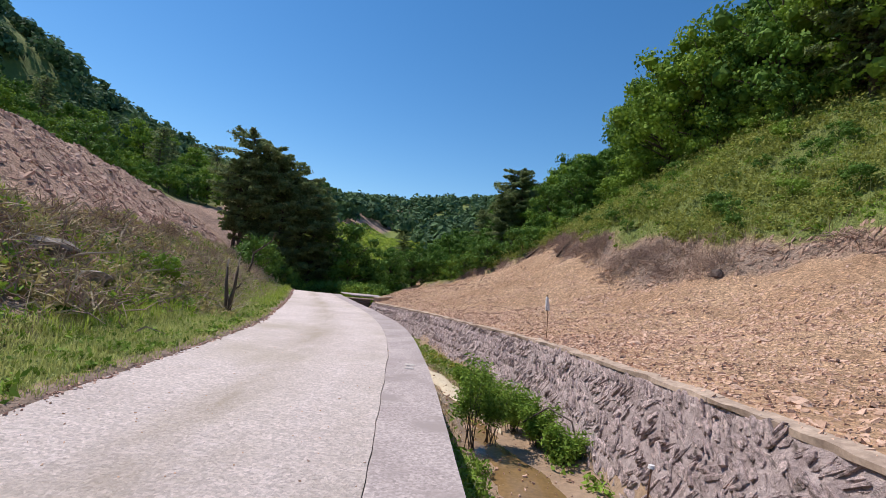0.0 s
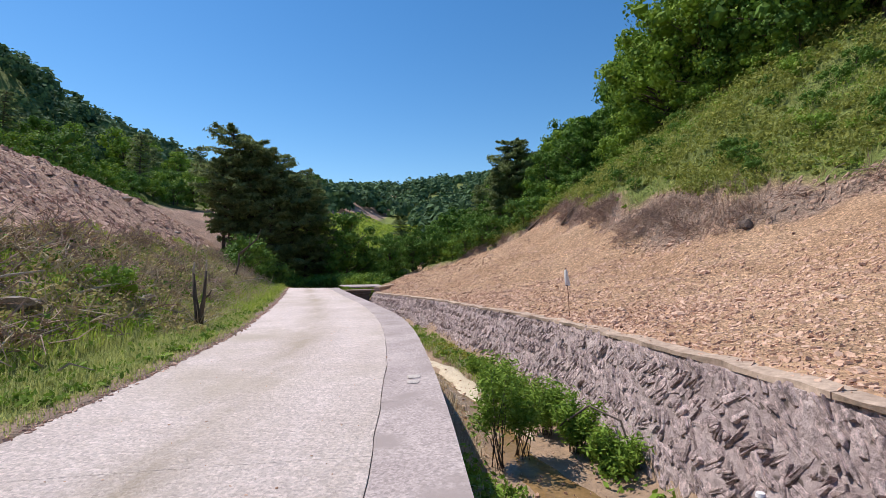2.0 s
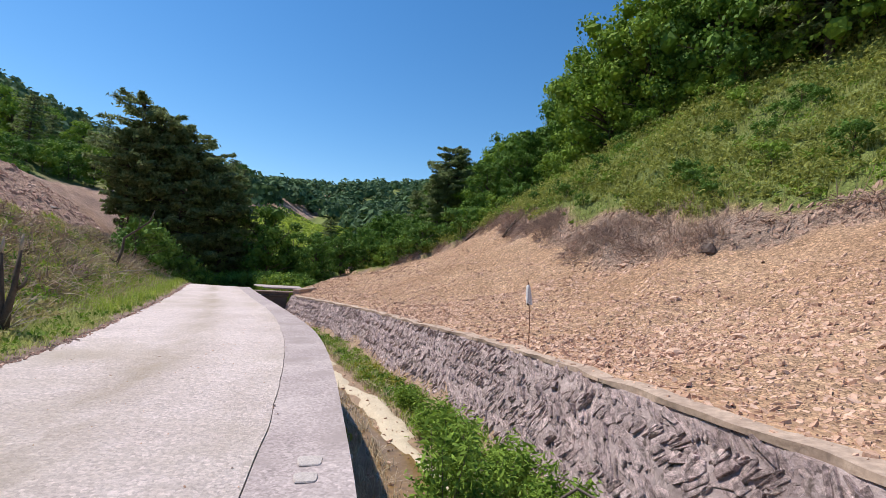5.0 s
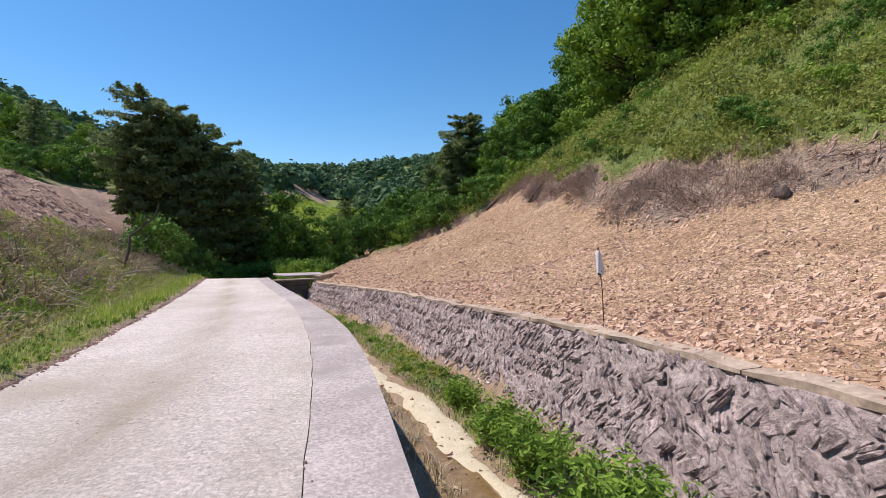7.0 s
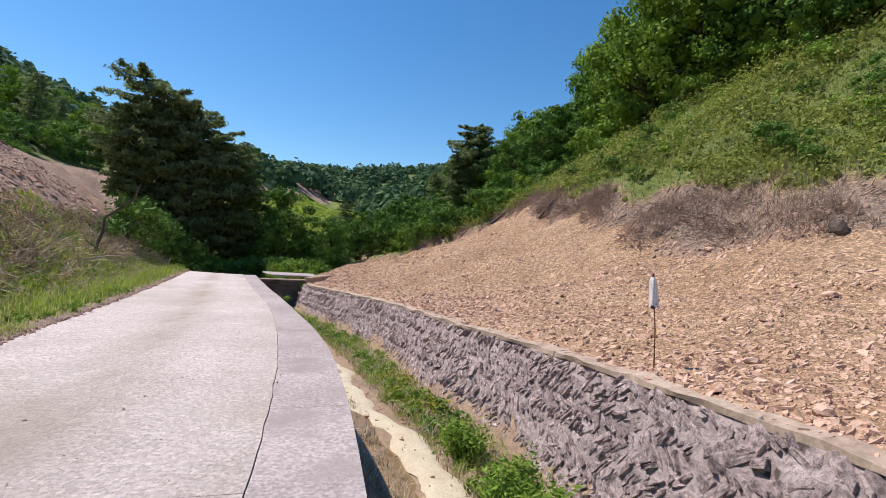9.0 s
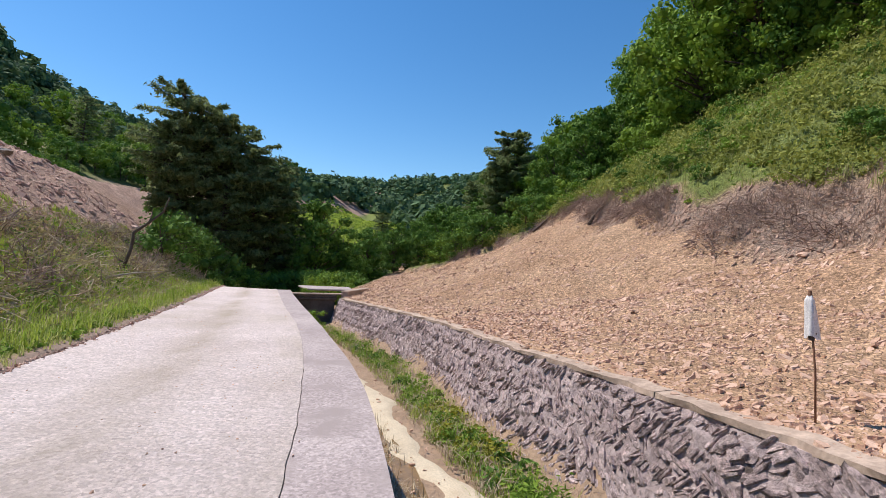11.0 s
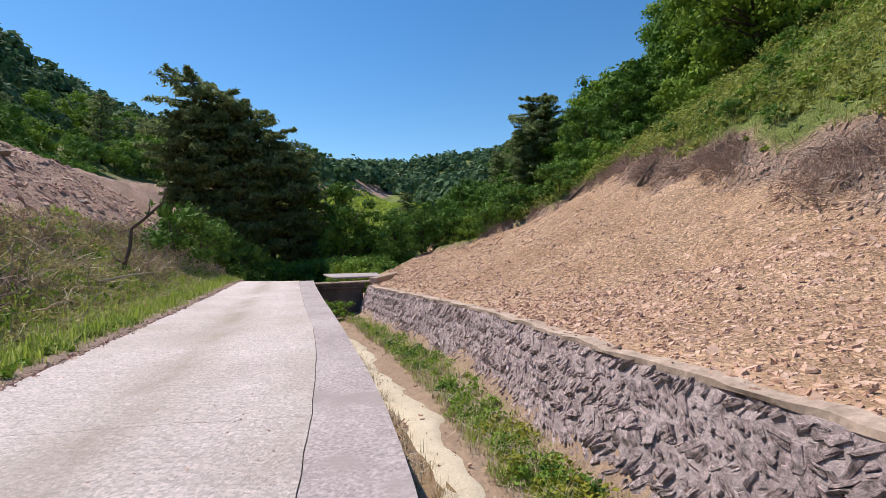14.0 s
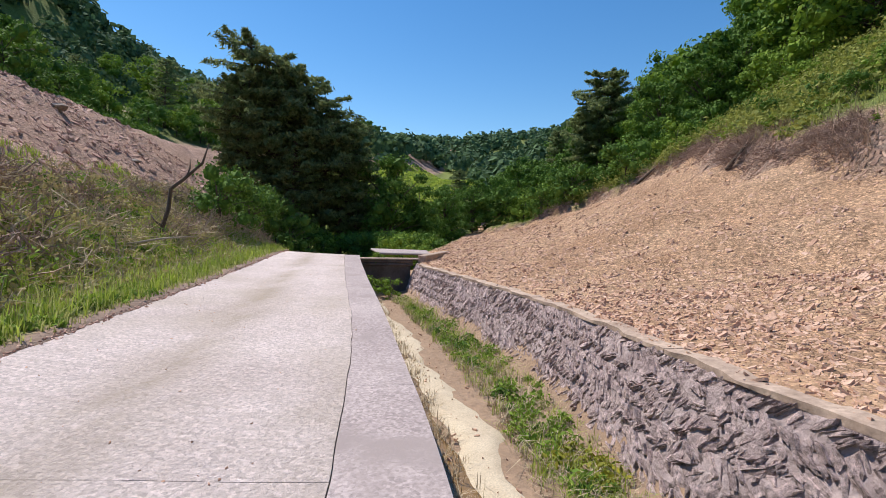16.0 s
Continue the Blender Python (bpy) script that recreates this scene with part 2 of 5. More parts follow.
def ground_material():
    m = mat("ground", (0.40, 0.235, 0.14), (0.60, 0.40, 0.26), 0.25, 7, 0.95, 1.0, 0.08, grit=11)
    nt = m.node_tree
    N, lk = nt.nodes, nt.links.new
    bsdf = N["Principled BSDF"]
    old = bsdf.inputs["Base Color"].links[0].from_socket
    at = N.new("ShaderNodeAttribute")
    at.attribute_name = "cover"
    sep = N.new("ShaderNodeSeparateColor")
    lk(at.outputs["Color"], sep.inputs[0])
    tc = N.new("ShaderNodeTexCoord")
    for ch, a, b, s in (("Red", (0.10, 0.14, 0.03), (0.24, 0.27, 0.08), 1.2), ("Green", (0.21, 0.145, 0.115), (0.42, 0.31, 0.245), 1.6), ("Blue", (0.33, 0.195, 0.145), (0.56, 0.385, 0.30), 0.6)):
        n = N.new("ShaderNodeTexNoise")
        n.inputs["Scale"].default_value, n.inputs["Detail"].default_value = s, 8
        lk(tc.outputs["Object"], n.inputs["Vector"])
        c = N.new("ShaderNodeMix")
        c.data_type = "RGBA"
        c.inputs[6].default_value, c.inputs[7].default_value = (*a, 1), (*b, 1)
        lk(n.outputs["Fac"], c.inputs[0])
        o = N.new("ShaderNodeMix")
        o.data_type = "RGBA"
        lk(sep.outputs[ch], o.inputs[0])
        lk(old, o.inputs[6])
        lk(c.outputs[2], o.inputs[7])
        old = o.outputs[2]
    # broken plates: cells of uneven height, the shade in their gaps painted dark
    vo, ve = N.new("ShaderNodeTexVoronoi"), N.new("ShaderNodeTexVoronoi")
    ve.feature = "DISTANCE_TO_EDGE"
    mp = N.new("ShaderNodeMapping")
    mp.inputs["Scale"].default_value = (1.0, 0.75, 1.6)
    lk(tc.outputs["Object"], mp.inputs["Vector"])
    for v in (vo, ve):
        v.inputs["Scale"].default_value = 17.0
        lk(mp.outputs[0], v.inputs["Vector"])
    sp = N.new("ShaderNodeSeparateColor")
    lk(vo.outputs["Color"], sp.inputs[0])
    gap = N.new("ShaderNodeMapRange")
    gap.inputs[1].default_value, gap.inputs[2].default_value, gap.inputs[3].default_value, gap.inputs[4].default_value = 0.0, 0.15, 0.66, 1.0
    lk(ve.outputs["Distance"], gap.inputs[0])
    tone = N.new("ShaderNodeMapRange")
    tone.inputs[3].default_value, tone.inputs[4].default_value = 0.66, 1.55
    lk(sp.outputs[0], tone.inputs[0])
    both = N.new("ShaderNodeMath")
    both.operation = "MULTIPLY"
    lk(gap.outputs[0], both.inputs[0])
    lk(tone.outputs[0], both.inputs[1])
    mul = N.new("ShaderNodeMix")
    mul.data_type, mul.blend_type = "RGBA", "MULTIPLY"
    amount = N.new("ShaderNodeMath")
    amount.operation = "MULTIPLY"
    amount.inputs[1].default_value = 0.85
    lk(at.outputs["Alpha"], amount.inputs[0])
    lk(amount.outputs[0], mul.inputs[0])
    lk(old, mul.inputs[6])
    lk(both.outputs[0], mul.inputs[7])
    lk(mul.outputs[2], bsdf.inputs["Base Color"])
    hgt = N.new("ShaderNodeMath")
    hgt.operation = "MULTIPLY"
    lk(sp.outputs[1], hgt.inputs[0])
    lk(gap.outputs[0], hgt.inputs[1])
    b1 = bsdf.inputs["Normal"].links[0].from_node
    b2 = N.new("ShaderNodeBump")
    b2.inputs["Distance"].default_value = 0.06
    lk(at.outputs["Alpha"], b2.inputs["Strength"])
    lk(hgt.outputs[0], b2.inputs["Height"])
    lk(b1.outputs[0], b2.inputs["Normal"])
    lk(b2.outputs[0], bsdf.inputs["Normal"])
    return m


M["ground"] = ground_material()


# ---- mesh helpers ----
def mesh_object(name, verts, faces, material, parent=None, label="", smooth=False):
    me = bpy.data.meshes.new(name)
    me.from_pydata(np.asarray(verts, float).reshape(-1, 3).tolist(), [], faces.tolist() if isinstance(faces, np.ndarray) else faces)
    me.materials.append(material)
    if smooth:
        me.polygons.foreach_set("use_smooth", [True] * len(me.polygons))
    me.update()
    ob = new(name, me)
    ob.parent = parent
    if label:
        ob["label"] = label
    return ob


def part(name, bm, material, parent=None, label="", smooth=False):
    me = bpy.data.meshes.new(name)
    bmesh.ops.recalc_face_normals(bm, faces=bm.faces)
    bm.to_mesh(me)
    bm.free()
    me.materials.append(material)
    if smooth:
        me.polygons.foreach_set("use_smooth", [True] * len(me.polygons))
    ob = new(name, me)
    ob.parent = parent
    if label:
        ob["label"] = label
    return ob


def thing(name, at, label, category, group="", rz=0.0, size=1.0):
    e = new(name)
    e.empty_display_size = 0.2
    e.location, e.rotation_euler, e.scale = at, (0, 0, rz), (size, size, size)
    return tagged(e, label, category, group)


def structure(ob, label, category):
    return tagged(ob, label, category, kind="structure")


# ---- plan: curves along y ----
def curve(points):
    ys, xs = np.array([p[1] for p in points], float), np.array([p[0] for p in points], float)

    def f(y):
        y = np.asarray(y, float)
        return sum(np.interp(y + o, ys, xs) for o in (-1.2, -0.6, 0, 0.6, 1.2)) / 5
    return f


road_l = curve([(1.6, -60), (-3.4, 0), (-4.12, 4), (-4.45, 5.3), (-4.75, 7.2), (-5.24, 9.6), (-5.8, 12), (-6.2, 13.4), (-7.05, 15.9), (-8.05, 18.8), (-9.2, 21.9), (-10.2, 24.7), (-12.3, 30), (-14.6, 36), (-19, 46), (-26, 60), (-26, 70), (-40, 300), (-40, 700)])
gut_l = curve([(10.2, -60), (-0.1, 0), (-0.71, 3.4), (-1.22, 6.3), (-1.9, 10.1), (-2.29, 11.7), (-2.67, 13.3), (-3.32, 15.5), (-4.24, 18.2), (-5.3, 20.9), (-7.2, 25), (-9.4, 30), (-12, 36), (-16.4, 46), (-23.4, 60), (-23.4, 700)])
road_r = curve([(10.8, -60), (0.6, 0), (0.0, 3.6), (-0.17, 4.6), (-0.43, 6.1), (-0.72, 7.8), (-1.25, 10.3), (-1.64, 12.1), (-2.22, 14.4), (-3.03, 16.9), (-3.72, 18.5), (-4.45, 20.2), (-5.68, 23), (-7.17, 26.3), (-9, 30.5), (-11.3, 36), (-15.6, 46), (-22.6, 60), (-22.6, 700)])
wall_x = curve([(14.5, -60), (4.2, 0), (3.5, 4.5), (3.1, 7), (2.7, 9.4), (2.2, 11.6), (1.95, 13.3), (1.3, 15.3), (0.65, 17.5), (-0.5, 20), (-1.0, 21.5), (-2.0, 24.5), (-3.56, 27.6), (-5.9, 31.6), (-8.5, 36), (-10.5, 45), (-11, 60), (-12, 80), (-16, 120), (-40, 300), (-40, 700)])


def cap_z(y):
    return np.interp(y, [-60, 6.6, 24, 36, 60, 700], [0.36, 0.36, -0.17, -0.45, -0.6, -0.6])


def bed_z(y):
    return np.interp(y, [-60, 0, 20, 36, 60, 700], [-1.6, -1.65, -1.8, -1.9, -1.0, -1.0])


def soil_bank(u, y):
    """Washed-in earth against the road side of the ditch; u from 0 at the road to 1 at the wall foot."""
    w = np.interp(y, [0, 8, 14, 20, 40], [0.34, 0.31, 0.19, 0.15, 0.15])
    return 0.85 * np.clip(1 - u / w, 0, 1) ** 1.3


def floor_z(y):
    return np.interp(y, [-60, 46, 70, 120, 200, 330, 420, 700], [0, 0, 1.0, 9, 21, 41.5, 37, 20])


def dip(y):
    """The fall of the valley floor behind the crest of the road."""
    return np.interp(y, [33.2, 36, 44, 58, 72, 90], [0, -0.3, -1.7, -2.6, -1.5, 0])


def meadow_rise(x, y):
    """The knoll with the meadow on it behind the pines."""
    return np.interp(x, [-44, -31, -26, -17, -8], [3.5, 5.8, 5.4, 1.8, 0]) * np.interp(y, [60, 75, 100, 130], [0, 1, 0.8, 0])


_rng = np.random.default_rng(5)
_waves = [(f, _rng.uniform(0, 6.28), _rng.uniform(0, 6.28), 1 / f ** 0.9) for f in (0.016, 0.03, 0.055, 0.1, 0.19, 0.4, 0.8, 1.7) for _ in range(3)]


def lumps(x, y, low, high):
    """Smooth random relief with wave numbers between low and high (turns per metre), about -1 to 1."""
    total, weight = 0, 1e-9
    for f, a, p, w in _waves:
        if low <= f <= high:
            total = total + w * np.sin(6.28 * f * (x * np.cos(a) + y * np.sin(a)) + p * 3)
            weight += w * w
    return total / math.sqrt(weight)


def scree_top(y):
    """How far up from the wall the bare scree reaches."""
    y = np.asarray(y, float)
    return np.interp(y, [-60, 0, 10, 17, 20, 21.5, 22.5, 27.5, 29, 31, 36, 42, 49, 53, 60, 66, 90], [8, 9.5, 11.1, 12.2, 11.6, 10, 9.4, 9.3, 11, 12.2, 13.3, 14.8, 16.6, 16, 11, 2, 1]) + 0.3 * np.sin(y * 1.7) + 0.15 * np.sin(y * 4.3)


def turf_edge(y):
    """How far up the torn band of roots and earth reaches, where the green slope begins."""
    y = np.asarray(y, float)
    return scree_top(y) + np.interp(y, [10, 17, 20, 22, 27, 29, 31, 36, 60], [0.5, 0.6, 1.1, 2.8, 3.7, 2.6, 1.4, 0.8, 0.6]) + 0.35 * np.sin(y * 0.9 + 1)


def height(x, y):
    """The lie of the land outside the road and the ditch."""
    x, y = np.asarray(x, float), np.asarray(y, float)
    s = (x - wall_x(y)) * 0.93
    e = (road_l(y) - x) * 0.93
    f = floor_z(y)
    right = np.interp(s, [0, 0.8, 3, 6, 10, 13, 20, 30, 60, 120, 400], [0, 0.08, 0.45, 1.25, 2.9, 4.6, 9.6, 17.5, 36, 70, 120]) + cap_z(y)
    left = np.interp(e, [0, 1.2, 2.2, 6, 13, 20, 30, 45, 58, 73, 90, 130, 200, 500], [0.02, 0.06, 0.5, 2.6, 7.2, 9.5, 14, 16.5, 20.5, 39.5, 57, 76, 90, 110])
    left = left + dip(y) * np.clip(1 - e / 8, 0, 1) + meadow_rise(x, y) * np.clip(1 - e / 14, 0, 1)
    kr, kl = np.interp(y, [85, 120, 175], [1, 0.4, 0.22]), np.interp(y, [92, 130, 240], [1, 0.55, 0.06])
    right = np.where(s > 20, right * kr + (1 - kr) * 9.6, right)
    left = np.where(e > 20, left * kl + (1 - kl) * 9.5, left)
    ridge = np.interp(y, [150, 260], [0, 9.5]) + np.interp(y, [200, 320], [0, 1]) * np.interp(x, [-70, 0, 60], [0, 8, 12])
    scarp = 0.35 * np.clip((s - scree_top(y) + 0.2) / 0.6, 0, 1) + 0.35 * np.clip((s - turf_edge(y) + 0.2) / 0.6, 0, 1)
    right = right + scarp
    base = np.where(s > 0, right, np.where(e > 0, left, dip(y) + meadow_rise(x, y)))
    base = np.where(y > 150, np.maximum(base, ridge), base)
    amp_r, amp_l = np.clip(s / 8, 0, 1), np.clip((e - 1.2) / 6, 0, 1)
    amp = np.maximum(amp_r, amp_l)
    base = base + amp * (0.22 * lumps(x, y, 0.15, 2)) + np.clip(np.maximum(s, e) / 30 - 0.4, 0, 4) * np.interp(y, [80, 200], [1.0, 0.35]) * lumps(x, y, 0, 0.12)
    return base + f


# ---- the ground: one sheet with the ditch in it ----
def spread(*runs):
    out = []
    for a, b, step in runs:
        out += list(np.arange(a, b, step))
    return np.array(out)


def build_ground():
    ys = np.concatenate([spread((-60, -4, 2.0), (-4, 42, 0.3), (42, 110, 1.0), (110, 460, 5.0), (460, 700, 20)), [700.0]])
    left = spread((0, 2.6, 0.2), (2.6, 16, 0.4), (16, 60, 1.5), (60, 200, 5), (200, 501, 30))[::-1]
    right = spread((0.2, 16, 0.35), (16, 60, 1.2), (60, 200, 5), (200, 501, 30))
    cols, cover = [], []
    for k in left:
        x = road_l(ys) - k / 0.93
        cols.append((x, height(x, ys)))
    for u in (0.02, 0.5, 1.0):      # under the road slab
        x = road_l(ys) * (1 - u) + (road_r(ys) - 0.12) * u
        cols.append((x, floor_z(ys) + dip(ys) - 0.22))
    near = np.clip((48 - ys) / 6, 0, 1)
    for u in (0, 0.04, 0.08, 0.12, 0.16, 0.21, 0.27, 0.34, 0.43, 0.55, 0.7, 0.85, 1.0):  # ditch bed
        x = (road_r(ys) - 0.11) * (1 - u) + (wall_x(ys) - 0.5) * u
        z = bed_z(ys) + 0.05 * lumps(x, ys, 0.3, 2) + 0.12 * abs(2 * u - 1) ** 4 * (u > 0.5) + soil_bank(u, ys)
        cols.append((x, z * near + (1 - near) * (floor_z(ys) + dip(ys) + meadow_rise(x, ys) - 0.2)))
    x = wall_x(ys) + 0.04
    cols.append((x, cap_z(ys) + floor_z(ys) - 0.3))
    for k in right:
        x = wall_x(ys) + k / 0.93
        cols.append((x, height(x, ys)))
    nx, ny = len(cols), len(ys)
    X, Z = np.stack([c[0] for c in cols], 1), np.stack([c[1] for c in cols], 1)
    Y = np.repeat(ys[:, None], nx, 1)
    s, e = (X - wall_x(Y)) * 0.93, (road_l(Y) - X) * 0.93
    idx = np.arange(nx * ny).reshape(ny, nx)
    faces = np.stack([idx[:-1, :-1], idx[:-1, 1:], idx[1:, 1:], idx[1:, :-1]], -1).reshape(-1, 4)
    ob = mesh_object("ground", np.stack([X, Y, Z], -1), faces, M["ground"], smooth=True)
    wob = 1.2 * lumps(X, Y, 0.05, 0.5)
    top = scree_top(Y) + 0.3 * wob
    turf = turf_edge(Y) + 0.3 * wob
    green = np.clip((s - turf) / 0.6, 0, 1)
    green = np.maximum(green, np.clip((floor_z(Y) - 0.5) / 1.0, 0, 1) * (s < 0))
    dead = np.clip((s - top + 0.5) / 0.6, 0, 1) * np.clip((turf + 0.5 - s) / 0.5, 0, 1) * (s > 0)
    le = np.clip(1 - (e - 1.6 + 0.3 * wob) / 0.6, 0, 1) * (e > -0.2)
    scrubby = np.clip((e - 1.4) / 0.6, 0, 1) * np.clip((4.6 + wob - e) / 1.2, 0, 1)
    far = np.clip((e - 17 - wob) / 2, 0, 1)
    green = np.maximum(green, np.maximum(le, far))
    dead = np.maximum(dead, scrubby)
    rust = np.clip((e - 3.2) / 1.5, 0, 1) * (1 - far)
    scar = np.clip(1.2 - np.hypot((X + 61) / 3.4, (Y - 73) / 6), 0, 1) ** 0.5
    green, rust = green * (1 - scar), np.maximum(rust, scar)
    ditch = (s < -0.2) & (e < -0.2) & (Y < 44)
    green = np.where((s < 0.3) & (Y > 46), 1.0, green)
    green = np.maximum(green, np.clip((Y - np.where(e > 0, 60, 84)) / 6, 0, 1) * (1 - scar))
    dead = np.maximum(dead, (e > -0.1) & (e < 0.22))
    green = np.where((e > -0.1) & (e < 0.22) & (Y < 48), 0.0, green)
    green, dead = np.where(ditch, 0.15, green), np.where(ditch, 0.7, dead)
    plates = np.maximum(np.clip(s - 0.05, 0, 1), np.clip((e - 3.5) / 2, 0, 1))
    col = np.stack([green, dead * (1 - green), rust, plates], -1).reshape(-1)
    a = ob.data.attributes.new("cover", "FLOAT_COLOR", "POINT")
    a.data.foreach_set("color", col.astype(np.float32))
    structure(ob, "hillside ground of brown scree, scrub and earth beside a ditch", "ground")


build_ground()


def strip(name, xa, xb, y0, y1, step, za, zb, depth, material, parent=None, label="", rough=0.0):
    """A slab between two curves."""
    ys = np.append(np.arange(y0, y1, step), y1)
    n = len(ys)
    V, F = [], []
    for y in ys:
        a, b = float(xa(y)), float(xb(y))
        ra = float(lumps(np.array(a), np.array(y), 0.5, 2)) * rough
        rb = float(lumps(np.array(b), np.array(y), 0.5, 2)) * rough
        za_, zb_ = (float(za(y)) if callable(za) else za), (float(zb(y)) if callable(zb) else zb)
        V += [(a + ra, y, za_ + 0.35 * rb), (b + rb, y, zb_ + 0.35 * ra), (b + rb, y, zb_ - depth), (a + 0.6 * ra + 0.4 * rb, y, za_ - depth - 0.4 * ra)]
    for i in range(n - 1):
        for k in range(4):
            F.append((i * 4 + k, i * 4 + (k + 1) % 4, i * 4 + 4 + (k + 1) % 4, i * 4 + 4 + k))
    F += [(3, 2, 1, 0), (n * 4 - 4, n * 4 - 3, n * 4 - 2, n * 4 - 1)]
    return mesh_object(name, V, F, material, parent, label)


# ---- road, gutter strip, ditch wall, masonry wall base and cap ----
JOINTS = [-50, -44, -38.5, -33, -27.5, -22, -16.5, -11, -5.5, 0.1, 5.5, 11.0, 16.4, 21.9, 27.4, 32.9, 38.4, 44.0, 49.5]


def road_slab(a, b, xa, xb, material, parent, za, zb, depth):
    """A cast slab whose ends lie square to the road."""
    n, w = 40, 6
    V, F = [], []
    for i in range(n + 1):
        y = a + (b - a) * i / n
        l, r = float(xa(y)), float(xb(y))
        for k in range(w + 1):
            u = k / w
            yy = y + 0.26 * (u - 0.5) * (r - l)
            x = float(xa(yy)) * (1 - u) + float(xb(yy)) * u
            edge = 0.035 * float(lumps(np.array(x), np.array(yy), 0.5, 2)) if (k == 0 and material == M["road"]) else 0.0
            if k == w and material == M["road"]:
                edge = 0.010 * float(lumps(np.array(x), np.array(yy), 0.7, 2))
            if k == 0 and material == M["gutter"]:
                edge = 0.010 * float(lumps(np.array(x - 0.012), np.array(yy), 0.7, 2))
            V.append((x + edge, yy, float(dip(yy)) + za * (1 - u) + zb * u + 0.006 * float(lumps(np.array(x), np.array(yy), 0.3, 1))))
    top = len(V)
    V += [(x, y, z - depth) for x, y, z in V]
    at = lambda i, k: i * (w + 1) + k
    for i in range(n):
        for k in range(w):
            F.append((at(i, k), at(i, k + 1), at(i + 1, k + 1), at(i + 1, k)))
        F.append((at(i, 0) + top, at(i, 0), at(i + 1, 0), at(i + 1, 0) + top))
        F.append((at(i, w), at(i, w) + top, at(i + 1, w) + top, at(i + 1, w)))
    for k in range(w):
        F.append((at(0, k) + top, at(0, k + 1) + top, at(0, k + 1), at(0, k)))
        F.append((at(n, k), at(n, k + 1), at(n, k + 1) + top, at(n, k) + top))
    ob = mesh_object("slab", V, F, material, parent)
    ob.data.attributes.new("across", "FLOAT", "POINT").data.foreach_set("value", [k / w for _ in range(2 * (n + 1)) for k in range(w + 1)])
    return ob


road = structure(new("road"), "worn pale concrete farm road in cast slabs", "road")
for a, b in zip(JOINTS, JOINTS[1:]):
    road_slab(a + 0.003, b - 0.003, road_l, lambda y: gut_l(y) - 0.004, M["road"], road, 0.0, 0.0, 0.2)
pavement = structure(new("pavement"), "smooth grey concrete gutter strip along the road edge", "pavement")
for a, b in zip(JOINTS, JOINTS[1:]):
    road_slab(a + 2.1, b + 2.095, lambda y: gut_l(y) + 0.003, road_r, M["gutter"], pavement, -0.012, 0.015, 0.26)
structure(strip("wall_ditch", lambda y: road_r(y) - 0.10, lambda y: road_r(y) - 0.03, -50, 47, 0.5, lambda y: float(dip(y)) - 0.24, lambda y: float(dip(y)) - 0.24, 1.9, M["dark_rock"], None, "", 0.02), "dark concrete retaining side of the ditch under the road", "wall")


def wall_point(y, v, out=0.0):
    """On the battered face: v from 0 at the foot to 1 under the cap."""
    zt, zb = cap_z(y) - 0.07, bed_z(y) - 0.15
    return (wall_x(y) - 0.55 * (1 - v) - out, y, zb + (zt - zb) * v)


def build_wall_core():
    """The mortared body of the wall, its face smeared unevenly between the stones."""
    ys = np.append(np.arange(-20, -4, 0.5), np.append(np.arange(-4, 36.9, 0.11), 36.9))
    vs = np.linspace(0, 1, 20)
    r = np.random.default_rng(15)
    V, F = [], []
    w = len(vs) + 2
    for y in ys:
        for v in vs:
            k = noise.noise(Vector((y * 2.6, v * 5.2, 0))) * 0.030 + noise.noise(Vector((y * 7.0, v * 14.0, 5))) * 0.022 + float(r.normal(0, 0.007)) + 0.009
            V.append(wall_point(y, v, k if v < 0.99 else 0.0))
        V += [(float(wall_x(y)) + 0.4, y, float(cap_z(y)) - 0.07), (float(wall_x(y)) + 0.4, y, float(bed_z(y)) - 0.15)]
    for i in range(len(ys) - 1):
        for k in range(w):
            F.append((i * w + k, i * w + w + k, i * w + w + (k + 1) % w, i * w + (k + 1) % w))
    F += [tuple(range(w)), tuple(len(V) - 1 - k for k in range(w))]
    return structure(mesh_object("wall_masonry", V, F, M["mortar"]), "battered retaining wall of grey slate rubble in mortar", "wall")


wall_masonry = build_wall_core()
cap = structure(new("wall_cap"), "rough concrete coping along the slate wall", "trim")
CAPS = [-20, -14, -8, -3, 1.8, 6.95, 11.7, 16.6, 21.4, 26.3, 31.2, 36]
for a, b in zip(CAPS, CAPS[1:]):
    strip("coping", lambda y: wall_x(y) - 0.02, lambda y: wall_x(y) + 0.25, a + 0.012, b - 0.012, 0.09, lambda y: cap_z(y), lambda y: cap_z(y) + 0.03, 0.075, M["cap"], cap, "", 0.034)


# ---- plants ----
def leaf_quads(rng, centres, size, flat=0.0, long=1.0):
    """Diamond leaves at the centres, randomly turned. flat: 0 any way, 1 lying level."""
    n = len(centres)
    a = rng.normal(size=(n, 3))
    a[:, 2] *= 1 - flat
    a /= np.linalg.norm(a, axis=1, keepdims=True)
    b = np.cross(a, rng.normal(size=(n, 3)) * (1 - flat) + np.array([0, 0, 1.0]) * flat + 1e-3)
    b /= np.linalg.norm(b, axis=1, keepdims=True)
    s = size * rng.uniform(0.6, 1.4, (n, 1))
    u, v = a * s * long * 0.5, b * s * 0.5 / long ** 0.5
    V = np.stack([centres - u, centres + v, centres + u, centres - v], 1).reshape(-1, 3)
    return V, np.arange(4 * n).reshape(-1, 4)


